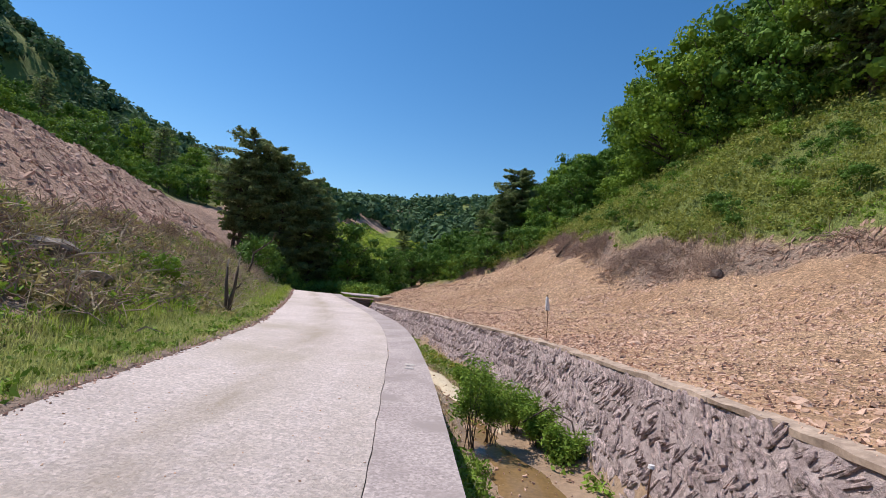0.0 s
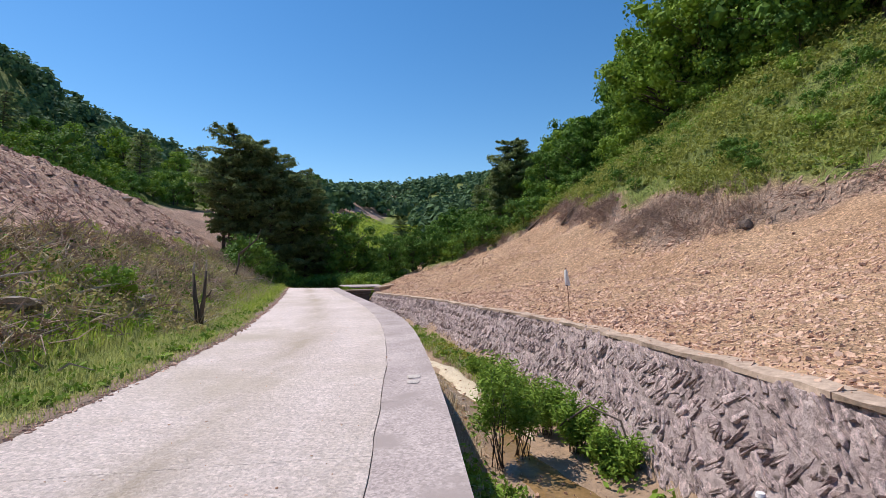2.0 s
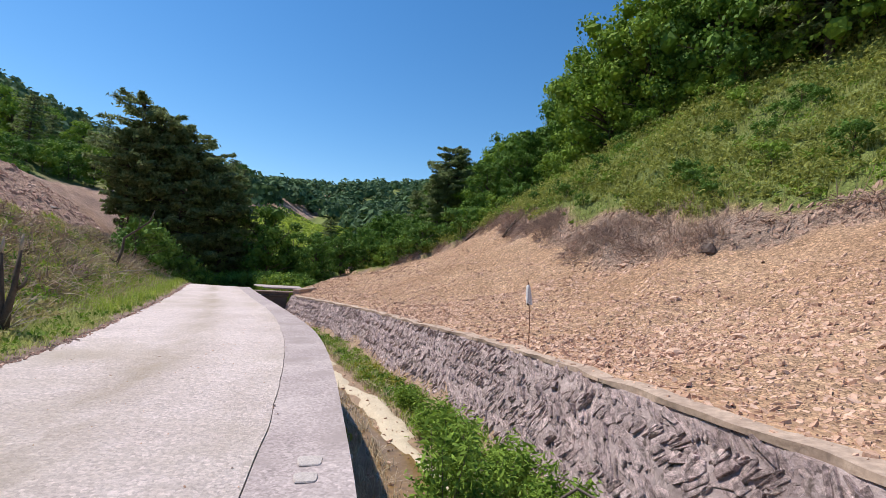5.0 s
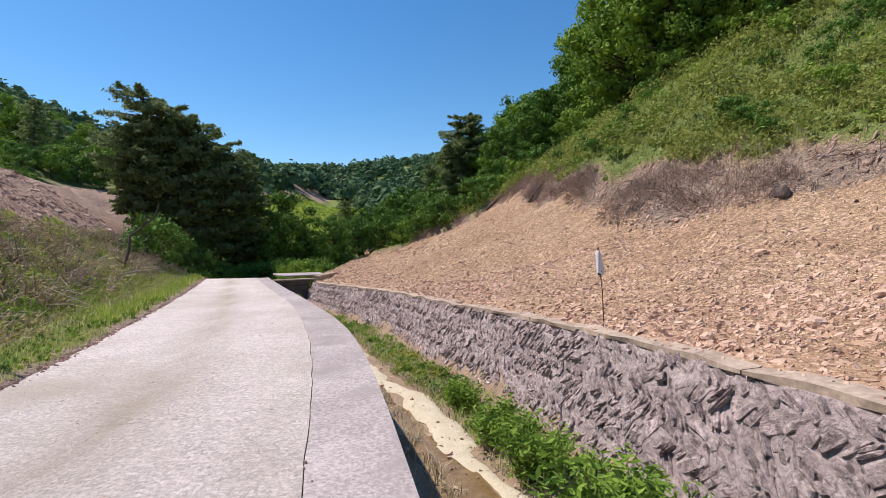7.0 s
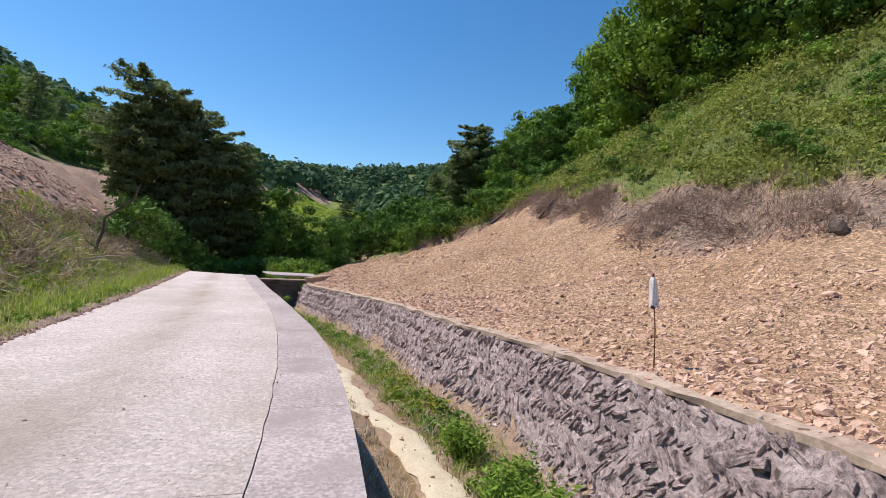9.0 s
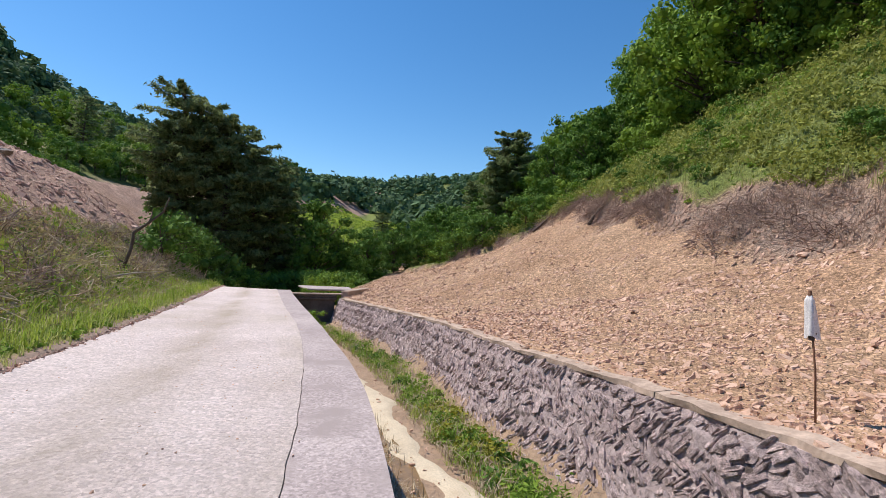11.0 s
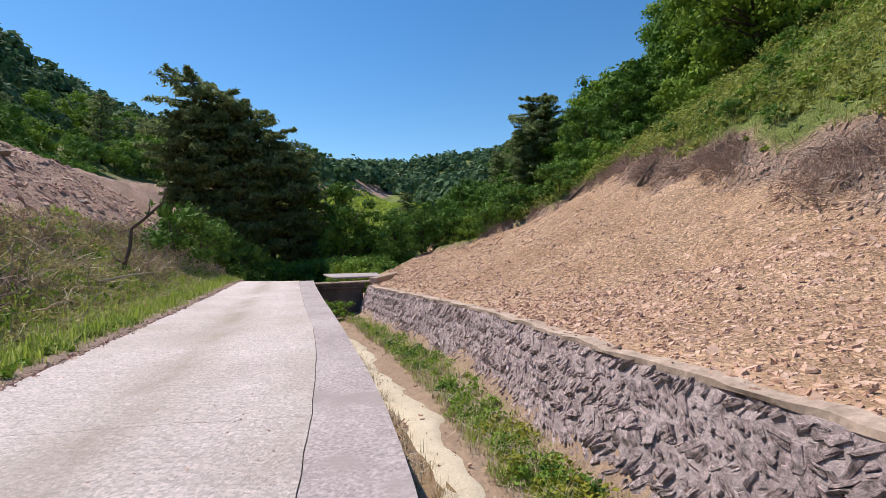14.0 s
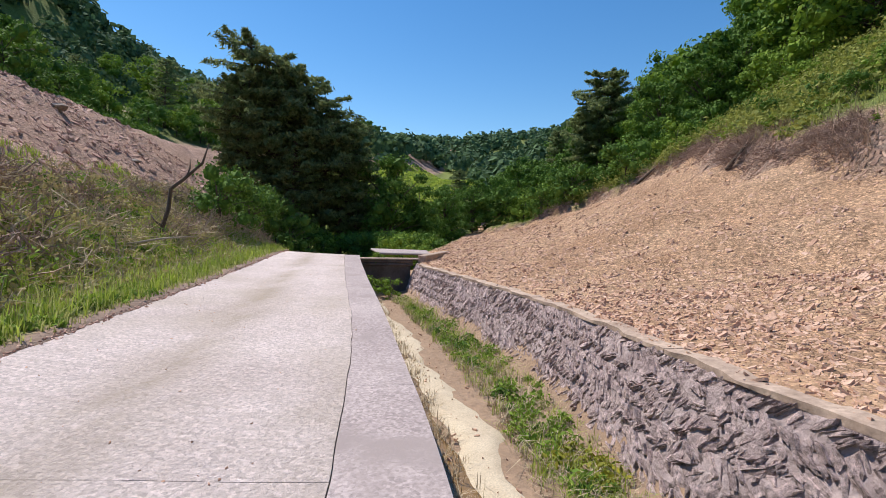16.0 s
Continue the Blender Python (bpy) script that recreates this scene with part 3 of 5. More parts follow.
def leaf_shell(rng, centres, out, size, loose=0.55, long=1.2):
    """Diamond leaves at the centres, facing the ways in out, loosely."""
    n = len(centres)
    nrm = out + rng.normal(size=(n, 3)) * loose
    nrm /= np.linalg.norm(nrm, axis=1, keepdims=True)
    a = np.cross(nrm, rng.normal(size=(n, 3)))
    a /= np.linalg.norm(a, axis=1, keepdims=True)
    b = np.cross(nrm, a)
    s = size * rng.uniform(0.55, 1.45, (n, 1))
    u, v = a * s * long * 0.5, b * s * 0.5 / long ** 0.5
    return np.stack([centres - u, centres + v, centres + u, centres - v], 1).reshape(-1, 3), np.arange(4 * n).reshape(-1, 4)


def tube(points, radii, sides=7):
    """A tapered limb along points."""
    V, F = [], []
    pts = [Vector(p) for p in points]
    for i, p in enumerate(pts):
        d = (pts[min(i + 1, len(pts) - 1)] - pts[max(i - 1, 0)]).normalized()
        q = d.to_track_quat("Z", "Y").to_matrix()
        for k in range(sides):
            w = 2 * math.pi * k / sides
            V.append(p + q @ Vector((math.cos(w), math.sin(w), 0)) * radii[i])
    for i in range(len(pts) - 1):
        for k in range(sides):
            F.append((i * sides + k, i * sides + (k + 1) % sides, (i + 1) * sides + (k + 1) % sides, (i + 1) * sides + k))
    F.append(tuple(range(sides))[::-1])
    F.append(tuple(range((len(pts) - 1) * sides, len(pts) * sides)))
    return [tuple(v) for v in V], F


def join(pieces):
    V, F = [], []
    for v, f in pieces:
        n = len(V)
        V += [tuple(p) for p in v]
        F += [tuple(i + n for i in q) for q in f]
    return V, F


_g = (1 + 5 ** 0.5) / 2
ICO_V = [Vector(p).normalized() for p in ((-1, _g, 0), (1, _g, 0), (-1, -_g, 0), (1, -_g, 0), (0, -1, _g), (0, 1, _g), (0, -1, -_g), (0, 1, -_g), (_g, 0, -1), (_g, 0, 1), (-_g, 0, -1), (-_g, 0, 1))]
ICO_F = [(0, 11, 5), (0, 5, 1), (0, 1, 7), (0, 7, 10), (0, 10, 11), (1, 5, 9), (5, 11, 4), (11, 10, 2), (10, 7, 6), (7, 1, 8), (3, 9, 4), (3, 4, 2), (3, 2, 6), (3, 6, 8), (3, 8, 9), (4, 9, 5), (2, 4, 11), (6, 2, 10), (8, 6, 7), (9, 8, 1)]


def broadleaf(rng, h, spread_r, leaves=3500, leaf=0.3, low=0.2, limbs=26):
    """A tree with trunk, limbs and a clumped crown, its foot at the origin. Returns trunk and crown meshes."""
    lean = rng.normal(0, 0.05, 2)
    top = Vector((lean[0] * h, lean[1] * h, h * 0.8))
    pieces = [tube([Vector((0, 0, -0.3)), top * 0.35 + Vector((0.1, 0, 0)), top * 0.7, top], [h * 0.022, h * 0.017, h * 0.010, 0.02])]
    clumps = []
    for k in range(limbs):
        z = rng.uniform(low, 1.0)
        r = spread_r * (1 - ((z - 0.5) / 0.62) ** 2) ** 0.5 * rng.uniform(0.25, 1.18) if abs(z - 0.5) < 0.62 else spread_r * 0.3
        w = rng.uniform(0, 6.28)
        c = Vector((math.cos(w) * r, math.sin(w) * r, z * h))
        clumps.append((c, spread_r * rng.uniform(0.18, 0.46) * (26 / limbs) ** 0.3))
        st = top * (z * 0.75)
        pieces.append(tube([st, st.lerp(c, 0.5) + Vector((0, 0, 0.1)), c], [h * 0.008, h * 0.005, 0.012], 4))
    C, D = [], []
    for c, r in clumps:
        n = int(leaves / limbs)
        d = rng.normal(size=(n, 3))
        d[:, 2] += 0.35
        d /= np.linalg.norm(d, axis=1, keepdims=True)
        C.append(np.array(c) + d * (r * rng.uniform(0.6, 1.08, (n, 1))) * np.array([1.15, 1.15, 0.8]))
        D.append(d)
    V, F = leaf_shell(rng, np.concatenate(C), np.concatenate(D), leaf)
    V, F = V.tolist(), F.tolist()
    for c, r in clumps:     # dense inner leaf mass
        n = len(V)
        V += [tuple(c + Vector(p) * r * 0.50 * rng.uniform(0.7, 1.15)) for p in ICO_V]
        F += [tuple(i + n for i in f) for f in ICO_F]
    return join(pieces), (np.array(V), F)


def conifer(rng, h, spread_r, leaves=4000, leaf=0.34, bare=0.2):
    """A pine: leaning trunk, layered limbs with needle pads."""
    bend = rng.normal(0, 0.04, 2)
    ctr = lambda z: Vector((bend[0] * z * z / h, bend[1] * z * z / h, z))
    pieces = [tube([ctr(z) for z in np.linspace(-0.3, h, 7)], np.linspace(h * 0.022, 0.02, 7))]
    C, D = [], []
    n_l = 84
    for k in range(n_l):
        z = h * (bare + (1 - bare) * (k + rng.uniform(0, 1)) / n_l)
        u = (z / h - bare) / (1 - bare)
        r = spread_r * (0.10 + 1.12 * (u + 0.04) ** 0.42 * (1 - u) ** 0.33) * rng.uniform(0.42, 1.15)
        w = k * 2.4 + rng.uniform(-0.6, 0.6)
        a = ctr(z)
        rise = rng.uniform(-0.12, 0.30)
        b = a + Vector((math.cos(w) * r, math.sin(w) * r, r * rise))
        pieces.append(tube([a, a.lerp(b, 0.5) + Vector((0, 0, 0.04 * r)), b], [h * 0.007, h * 0.004, 0.012], 4))
        n = int(leaves / n_l)
        t = 1.06 - 0.80 * rng.uniform(0, 1, (n, 1)) ** 1.35
        side = rng.normal(0, 1, (n, 1)) * 0.17 * r * (1.15 - 0.7 * t)       # flat fans to both sides of the limb
        across = np.array([-math.sin(w), math.cos(w), 0.0])
        base = np.array(a) * (1 - t) + np.array(b) * t
        c = base + across * side - np.array([0, 0, 0.10]) * np.abs(side) + rng.normal(size=(n, 3)) * np.array([0.02, 0.02, 0.035]) * r
        C.append(c)
        D.append(np.array([0, 0, 1.0]) + np.array([math.cos(w), math.sin(w), 0]) * 0.8 + 0 * c)
    return join(pieces), leaf_shell(rng, np.concatenate(C), np.concatenate(D), leaf, 0.8, 2.4)


def plant_kind(name, maker, bark, leaf, label, category):
    """The first of a kind, kept as a model for copies."""
    (tv, tf), (cv, cf) = maker
    e = tagged(new(name), label, category)
    mesh_object("trunk", tv, tf, M[bark], e, "", True)
    mesh_object("crown", cv, cf, M[leaf], e)
    return e


_used = set()


def plant(model, x, y, size=1.0, turn=0.0, sink=0.1, z=None, group=""):
    z = float(height(x, y)) if z is None else z
    m = Matrix.LocRotScale((x, y, z - sink), Euler((0, 0, turn)), None)
    if model.name in _used:
        ob = copy_thing(model, m)
    else:
        _used.add(model.name)
        ob = model
        ob.matrix_basis = m
    ob.scale = (size, size, size)
    if group:
        ob["group"] = group
    return ob


rng = np.random.default_rng(11)
LABELS = ("dense dark green broadleaf tree on the steep hillside", "bright green broadleaf tree on the hillside", "dark green leafy tree at the wood edge")
BROAD = [plant_kind("tree", broadleaf(rng, 9, 3.5, 7000, 0.225, low=0.05, limbs=50), "bark", ("leaf_a", "leaf_b", "leaf_a")[i % 3], LABELS[i], "tree") for i in range(3)]
BACK = [plant_kind("tree", broadleaf(rng, 9, 3.4, 2200, 0.37, low=0.06, limbs=30), "bark", ("leaf_a", "leaf_b", "leaf_a")[i % 3], LABELS[i], "tree") for i in range(3)]
PINES = [plant_kind("pine_tree", conifer(rng, 12, 4.0, 17000, 0.165, (0.10, 0.22)[i]), "bark", "needle", "dark green pine tree with layered drooping limbs", "pine tree") for i in range(2)]
BACK_PINE = plant_kind("pine_tree", conifer(rng, 12, 3.6, 1700, 0.32, 0.1), "bark", "needle", "dark green pine standing among broadleaf trees", "pine tree")
SHRUB = [plant_kind("shrub", broadleaf(rng, 2.2, 1.4, 1300, 0.12, low=0.02, limbs=18), "bark", ("leaf_b", "leaf_a")[i], ("bright green leafy shrub at the road verge", "dark green leafy shrub below the pines")[i], "shrub") for i in range(2)]

# the large pines beside the road bend
for x, y, s, k in ((-27.4, 50.6, 1.10, 1), (-26.2, 52.2, 1.16, 0), (-28.0, 50.4, 0.78, 1), (-25.1, 53.9, 1.22, 1), (-24.0, 55.0, 1.22, 0), (-23.0, 56.2, 1.14, 1), (-21.8, 57.4, 1.0, 0), (-20.6, 58.2, 0.86, 1), (-23.6, 51.6, 0.72, 0)):
    plant(PINES[k], x, y, s * 1.05, rng.uniform(0, 6.28), group="pines at the road bend")
# single pine on the opposite slope
plant(PINES[1], 2.9, 74.5, 1.08, 0.7)
plant(PINES[0], 4.2, 75.4, 1.0, 2.9)
plant(PINES[1], 1.6, 75.2, 0.9, 1.9)
plant(PINES[0], 23.4, 32.5, 1.2, 0.2)
plant(PINES[1], 26.0, 35.5, 1.25, 1.2)
plant(PINES[0], -1.5, 84, 0.7, 2.0)


def forest(n, xr, yr, ok, kinds, size, gap, group, clear=lambda x, y: False):
    pts = []
    tries = 0
    while len(pts) < n and tries < n * 60:
        tries += 1
        x, y = rng.uniform(*xr), rng.uniform(*yr)
        s, e = (x - float(wall_x(y))) * 0.93, (float(road_l(y)) - x) * 0.93
        if not ok(s, e, y) or clear(x, y) or any((x - a) ** 2 + (y - b) ** 2 < gap * gap for a, b in pts):
            continue
        pts.append((x, y))
        plant(kinds[rng.integers(len(kinds))], x, y, rng.uniform(*size), rng.uniform(0, 6.28), group=group)


def right_wood(y):
    return np.interp(y, [0, 20, 45, 70, 100, 140], [28.5, 28, 27.5, 18, 3, 0])


forest(40, (0, 75), (2, 46), lambda s, e, y: right_wood(y) < s < right_wood(y) + 7, BROAD + [BROAD[0]], (1.0, 1.4), 3.2, "wood on the steep slope")
forest(20, (0, 75), (0, 50), lambda s, e, y: right_wood(y) + 6 < s < right_wood(y) + 20, BACK + [BACK_PINE], (1.1, 1.6), 4.2, "wood on the steep slope")
forest(22, (0, 75), (46, 56), lambda s, e, y: right_wood(y) < s < right_wood(y) + 12, BROAD, (1.0, 1.35), 3.0, "wood on the steep slope")
forest(50, (0, 75), (55, 110), lambda s, e, y: right_wood(y) < s < right_wood(y) + 22, BACK, (0.65, 0.95), 3.2, "wood on the steep slope")
forest(80, (4, 40), (6, 60), lambda s, e, y: float(turf_edge(y)) + 1 < s < right_wood(y) - 2, SHRUB, (0.22, 0.62), 1.3, "low shrubs on the green slope")
forest(40, (0, 60), (8, 66), lambda s, e, y: right_wood(y) - 1.5 < s < right_wood(y) + 1.0, SHRUB, (0.8, 1.5), 1.6, "shrubs at the wood edge")
def on_meadow(x, y):
    return -40 < x < -17.5 and 62 < y < 100


def by_scar(x, y):
    return math.hypot((x + 60) / 6, (y - 71) / 8) < 1 or (56 < y < 76 and -0.875 < x / y < -0.80)


forest(30, (12, 40), (58, 92), lambda s, e, y: right_wood(y) + 1 < s < right_wood(y) + 24, BROAD + [BROAD[0]], (1.05, 1.4), 3.4, "wood on the steep slope", lambda x, y: x < 0.275 * y)
forest(26, (4, 24), (60, 92), lambda s, e, y: s > 16, BROAD + [BROAD[0]], (0.6, 0.8), 3.0, "wood on the steep slope", lambda x, y: x > 0.235 * y or x < 0.09 * y)
forest(60, (-80, -18), (14, 84), lambda s, e, y: 18.5 < e < 30, [SHRUB[1], SHRUB[0], SHRUB[1]], (0.7, 1.5), 1.8, "shrubs above the bank", by_scar)
forest(62, (-115, -18), (30, 110), lambda s, e, y: 20 < e < 60, BACK + [BACK[0], BACK_PINE], (0.3, 0.55), 3.0, "wood on the far bank", by_scar)
forest(26, (-90, -24), (66, 130), lambda s, e, y: e > 11, BACK + [BACK_PINE], (0.45, 0.8), 3.8, "wood on the far bank", lambda x, y: by_scar(x, y) or on_meadow(x, y))
forest(5, (-17, -8), (60, 76), lambda s, e, y: -14 < s < -6, [BROAD[2], BROAD[0]], (0.4, 0.55), 3.0, "trees at the valley floor")
forest(34, (-30, -4), (48, 70), lambda s, e, y: -15 < s < -1, [SHRUB[1], SHRUB[1], SHRUB[0]], (0.6, 1.1), 1.7, "shrubs at the valley floor")
forest(46, (-14, 12), (57, 82), lambda s, e, y: float(scree_top(y)) + 0.8 < s < 19, [SHRUB[1], SHRUB[1], SHRUB[0]], (0.8, 1.6), 1.7, "shrubs at the end of the scree")
forest(26, (-8, 12), (66, 96), lambda s, e, y: 3 < s < 17, [BACK[0], BACK[2]], (0.45, 0.7), 2.8, "trees at the end of the scree", lambda x, y: abs(x - 2.0) < 4 and y < 78)
forest(10, (-17, -10), (77, 90), lambda s, e, y: -16 < s < -3, [SHRUB[1], SHRUB[1]], (0.35, 0.7), 2.0, "bushes below the meadow")
forest(14, (-22, -8), (46.5, 53), lambda s, e, y: -9 < s < -0.5 and e < -6, SHRUB, (0.6, 1.1), 1.2, "shrubs at the valley floor")
plant(BACK[1], -65.0, 82.0, 0.95, 0.6)
for x, y, size, k in ((-17.6, 59.8, 1.02, 2), (-15.6, 62.5, 0.72, 0), (-19.6, 63.5, 0.62, 0), (-13.2, 66.0, 0.62, 2), (-10.8, 69.0, 0.58, 0), (-15.0, 72.0, 0.55, 2), (-8.4, 70.0, 0.6, 2), (-12.0, 78.0, 0.6, 0), (-22.5, 62.0, 0.55, 2)):
    plant(BROAD[k], x, y, size, 0.4 + x, group="trees at the valley floor")
plant(PINES[0], -14.2, 78.0, 0.5, 1.0)


def far_forest(seed, count, xr, yr, leaf, k, rad_r, clear):
    """Woods too far to tell the trees apart: domed crowns of leaves, closely set."""
    r = np.random.default_rng(seed)
    C, D = [], []
    n = 0
    while n < count:
        y = yr[0] + (yr[1] - yr[0]) * r.uniform(0, 1) ** 1.2
        x = r.uniform(*xr)
        s, e = (x - float(wall_x(y))) * 0.93, (float(road_l(y)) - x) * 0.93
        if clear(x, y, s, e):
            continue
        rad = r.uniform(*rad_r)
        d = r.normal(size=(k, 3))
        d /= np.linalg.norm(d, axis=1, keepdims=True)
        d[:, 2] = np.abs(d[:, 2]) * 1.1
        stretch = np.array([1, 1, r.uniform(0.9, 1.7)])
        C.append(np.array([x, y, float(height(x, y)) + 0.8]) + d * stretch * rad * r.uniform(0.75, 1.05, (k, 1)))
        D.append(d)
        n += 1
    V, F = leaf_shell(r, np.concatenate(C), np.concatenate(D), leaf, 0.45)
    tagged(mesh_object("woods", V, F, M["haze_leaf"]), "dense green mixed forest covering the far hills", "forest", kind="stuff")


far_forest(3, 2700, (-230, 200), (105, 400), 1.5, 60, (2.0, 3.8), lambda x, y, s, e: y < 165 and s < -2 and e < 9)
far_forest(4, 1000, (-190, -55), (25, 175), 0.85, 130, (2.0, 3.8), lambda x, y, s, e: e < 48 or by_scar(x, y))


def meadow():
    r = np.random.default_rng(9)
    y = r.uniform(66, 150, 9000)
    x = np.interp(y, [66, 100, 150], [-20, -18, -20]) - r.uniform(-3, 20, 9000)
    a = leaf_quads(r, np.stack([x, y, height(x, y) + 0.12], -1), 0.6, 0.5, 1.5)
    tagged(mesh_object("meadow_grass", *a, M["grass_b"]), "bright yellow-green meadow grass in the valley", "grass", kind="stuff")


meadow()


# ---- loose stones ----
M["clod_rock"] = mat("grey_rock", (0.22, 0.18, 0.16), (0.46, 0.40, 0.36), 2.0, 9, 0.9, 0.9, 0.05)

def chip_cloud(r, px, py, pz, size, tilt_x, tilt_y):
    """Flat broken plates lying on the slope; one mesh of many."""
    n, k = len(px), 5
    ang = np.arange(k) / k * 6.283 + r.uniform(-0.35, 0.35, (n, k))
    rad = size[:, None] * r.uniform(0.6, 1.25, (n, k)) * 0.5
    asp = r.uniform(0.28, 0.75, (n, 1))
    turn = r.uniform(0, 6.283, (n, 1))
    lx, ly = np.cos(ang) * rad, np.sin(ang) * rad * asp
    x, y = lx * np.cos(turn) - ly * np.sin(turn), lx * np.sin(turn) + ly * np.cos(turn)
    tx, ty = tilt_x[:, None] + r.normal(0, 0.38, (n, 1)), tilt_y[:, None] + r.normal(0, 0.38, (n, 1))
    thick = (size * r.uniform(0.08, 0.22, n))[:, None]
    lift = (size * r.uniform(0.0, 0.16, n))[:, None]
    zt = pz[:, None] + lift + x * tx + y * ty
    top = np.stack([px[:, None] + x, py[:, None] + y, zt], -1)
    bot = np.stack([px[:, None] + x * 1.12, py[:, None] + y * 1.12, zt - thick - 0.02], -1)
    V = np.concatenate([top, bot], 1).reshape(-1, 3)
    base = (np.arange(n) * 2 * k)[:, None]
    tops = (base + np.arange(k)).tolist()
    nxt = (np.arange(k) + 1) % k
    sides = np.stack([base + np.arange(k), base + k + np.arange(k), base + k + nxt, base + nxt], -1).reshape(-1, 4).tolist()
    return V, tops + sides


def slope_at(x, y):
    h = 0.25
    return (height(x + h, y) - height(x - h, y)) / (2 * h), (height(x, y + h) - height(x, y - h)) / (2 * h)


def scree(name, seed, zones, side, material, label):
    r = np.random.default_rng(seed)
    X, Y, S = [], [], []
    for n, (y0, y1), (d0, d1), (s0, s1) in zones:
        y = r.uniform(y0, y1, n)
        d = d0 + (d1 - d0) * r.uniform(0, 1, n)
        if side > 0:
            d = np.minimum(d, (scree_top(y) + 0.2) * r.uniform(0.0, 1.02, n) + 0.2)
            d = np.maximum(d, 0.06 + 0.3 * r.uniform(0, 1, n))
            x = wall_x(y) + d / 0.93
        else:
            x = road_l(y) - d / 0.93
        X.append(x), Y.append(y), S.append(s0 * (s1 / s0) ** (r.uniform(0, 1, n) ** 1.9))
    X, Y, S = np.concatenate(X), np.concatenate(Y), np.concatenate(S)
    sx, sy = slope_at(X, Y)
    Z = height(X, Y)
    if side > 0:
        Z = np.where(X < wall_x(Y) + 0.25, cap_z(Y) + 0.012, Z)
    V, F = chip_cloud(r, X, Y, Z, S, sx, sy)
    tagged(mesh_object(name, V, F, M[material]), label, "scree", kind="stuff")


scree("scree", 21, ((19000, (2, 16), (0.05, 10), (0.03, 0.16)), (17000, (12, 26), (0.05, 11), (0.035, 0.18)), (12000, (22, 42), (0.1, 15), (0.05, 0.21)), (4200, (40, 66), (0.3, 18), (0.10, 0.30))), 1, "chip", "loose flat chips of ochre slate on the slope")
scree("rust_scree", 22, ((9000, (2, 22), (4.0, 16), (0.07, 0.40)), (9000, (18, 45), (4.0, 19), (0.09, 0.46)), (3600, (2, 34), (2.2, 6), (0.06, 0.36))), -1, "chip_l", "loose rust-brown slate chips on the bank")


def boulder(x, y, size, label, flat=0.6, seed=0, z=None, material="chip", name="stone"):
    r = random.Random(seed)
    bm = bmesh.new()
    bmesh.ops.create_icosphere(bm, subdivisions=2, radius=1)
    for v in bm.verts:
        d = noise.noise(v.co * 1.6 + Vector((seed * 3.1, 0, 0))) * 0.5 + noise.noise(v.co * 4 + Vector((0, seed * 1.7, 0))) * 0.22
        v.co = v.co * (1 + d)
        v.co.x, v.co.y, v.co.z = round(v.co.x * 3.4) / 3.4 * 0.5 + v.co.x * 0.5, v.co.y * 0.72, v.co.z * flat
    ob = part(name, bm, M[material])
    ob.scale = (size, size, size)
    ob.location = (x, y, (float(height(x, y)) if z is None else z) + size * flat * 0.35)
    ob.rotation_euler = (r.uniform(-0.15, 0.15), r.uniform(-0.3, 0.0), r.uniform(0, 6.28))
    return tagged(ob, label, "stone", "larger stones on the scree")


for i, (x, y, s) in enumerate(((9.5, 21.3, 0.30), (3.93, 12.95, 0.16), (4.06, 6.6, 0.15), (3.75, 7.55, 0.10), (6.5, 17.8, 0.16), (3.3, 15.2, 0.13), (2.6, 13.1, 0.14), (5.6, 13.8, 0.17), (7.9, 24.5, 0.2), (4.9, 20.5, 0.15), (6.2, 11.5, 0.13))):
    boulder(x, y, s, "pale flat slate stone lying on the scree" if i else "dark rounded boulder at the foot of the brush", 0.45 if i else 0.75, i + 1, None, "chip" if i else "dark_rock", "stone" if i else "boulder")


# ---- masonry: slate stones set on edge ----
def stone_template(seed):
    """A slate block of unit length (x) and width (y), its face towards +z."""
    r = random.Random(seed)
    k = r.choice((5, 6, 6, 7))
    ring = []
    for i in range(k):
        a = 2 * math.pi * i / k + r.uniform(-0.25, 0.25)
        q = r.uniform(0.72, 1.15)
        c, s = math.cos(a), math.sin(a)
        ring.append((0.5 * q * math.copysign(abs(c) ** 0.5, c), 0.5 * q * math.copysign(abs(s) ** 0.6, s)))
    gx, gy = r.uniform(-0.35, 0.35), r.uniform(-0.5, 0.5)
    V = [(x, y, -0.3) for x, y in ring] + [(x * 0.97, y * 0.95, 0.30 + gx * x + gy * y) for x, y in ring] + [(x * 0.90, y * 0.86, 0.40 + gx * x + gy * y + r.uniform(-0.16, 0.16)) for x, y in ring] + [(r.uniform(-0.1, 0.1), r.uniform(-0.1, 0.1), 0.46 + r.uniform(-0.1, 0.2))]
    F = []
    for a in (0, k):
        F += [(a + i, a + (i + 1) % k, a + k + (i + 1) % k, a + k + i) for i in range(k)]
    F += [(2 * k + i, 2 * k + (i + 1) % k, 3 * k) for i in range(k)]
    return V, F


STONES = [stone_template(s) for s in range(16)]


def wall_frame(y, v):
    a, b, c = Vector(wall_point(y, v)), Vector(wall_point(y + 0.05, v)), Vector(wall_point(y, v + 0.02))
    along, up = (b - a).normalized(), (c - a).normalized()
    out = up.cross(along).normalized()
    if out.x > 0:
        out = -out
    return a, along, up, out


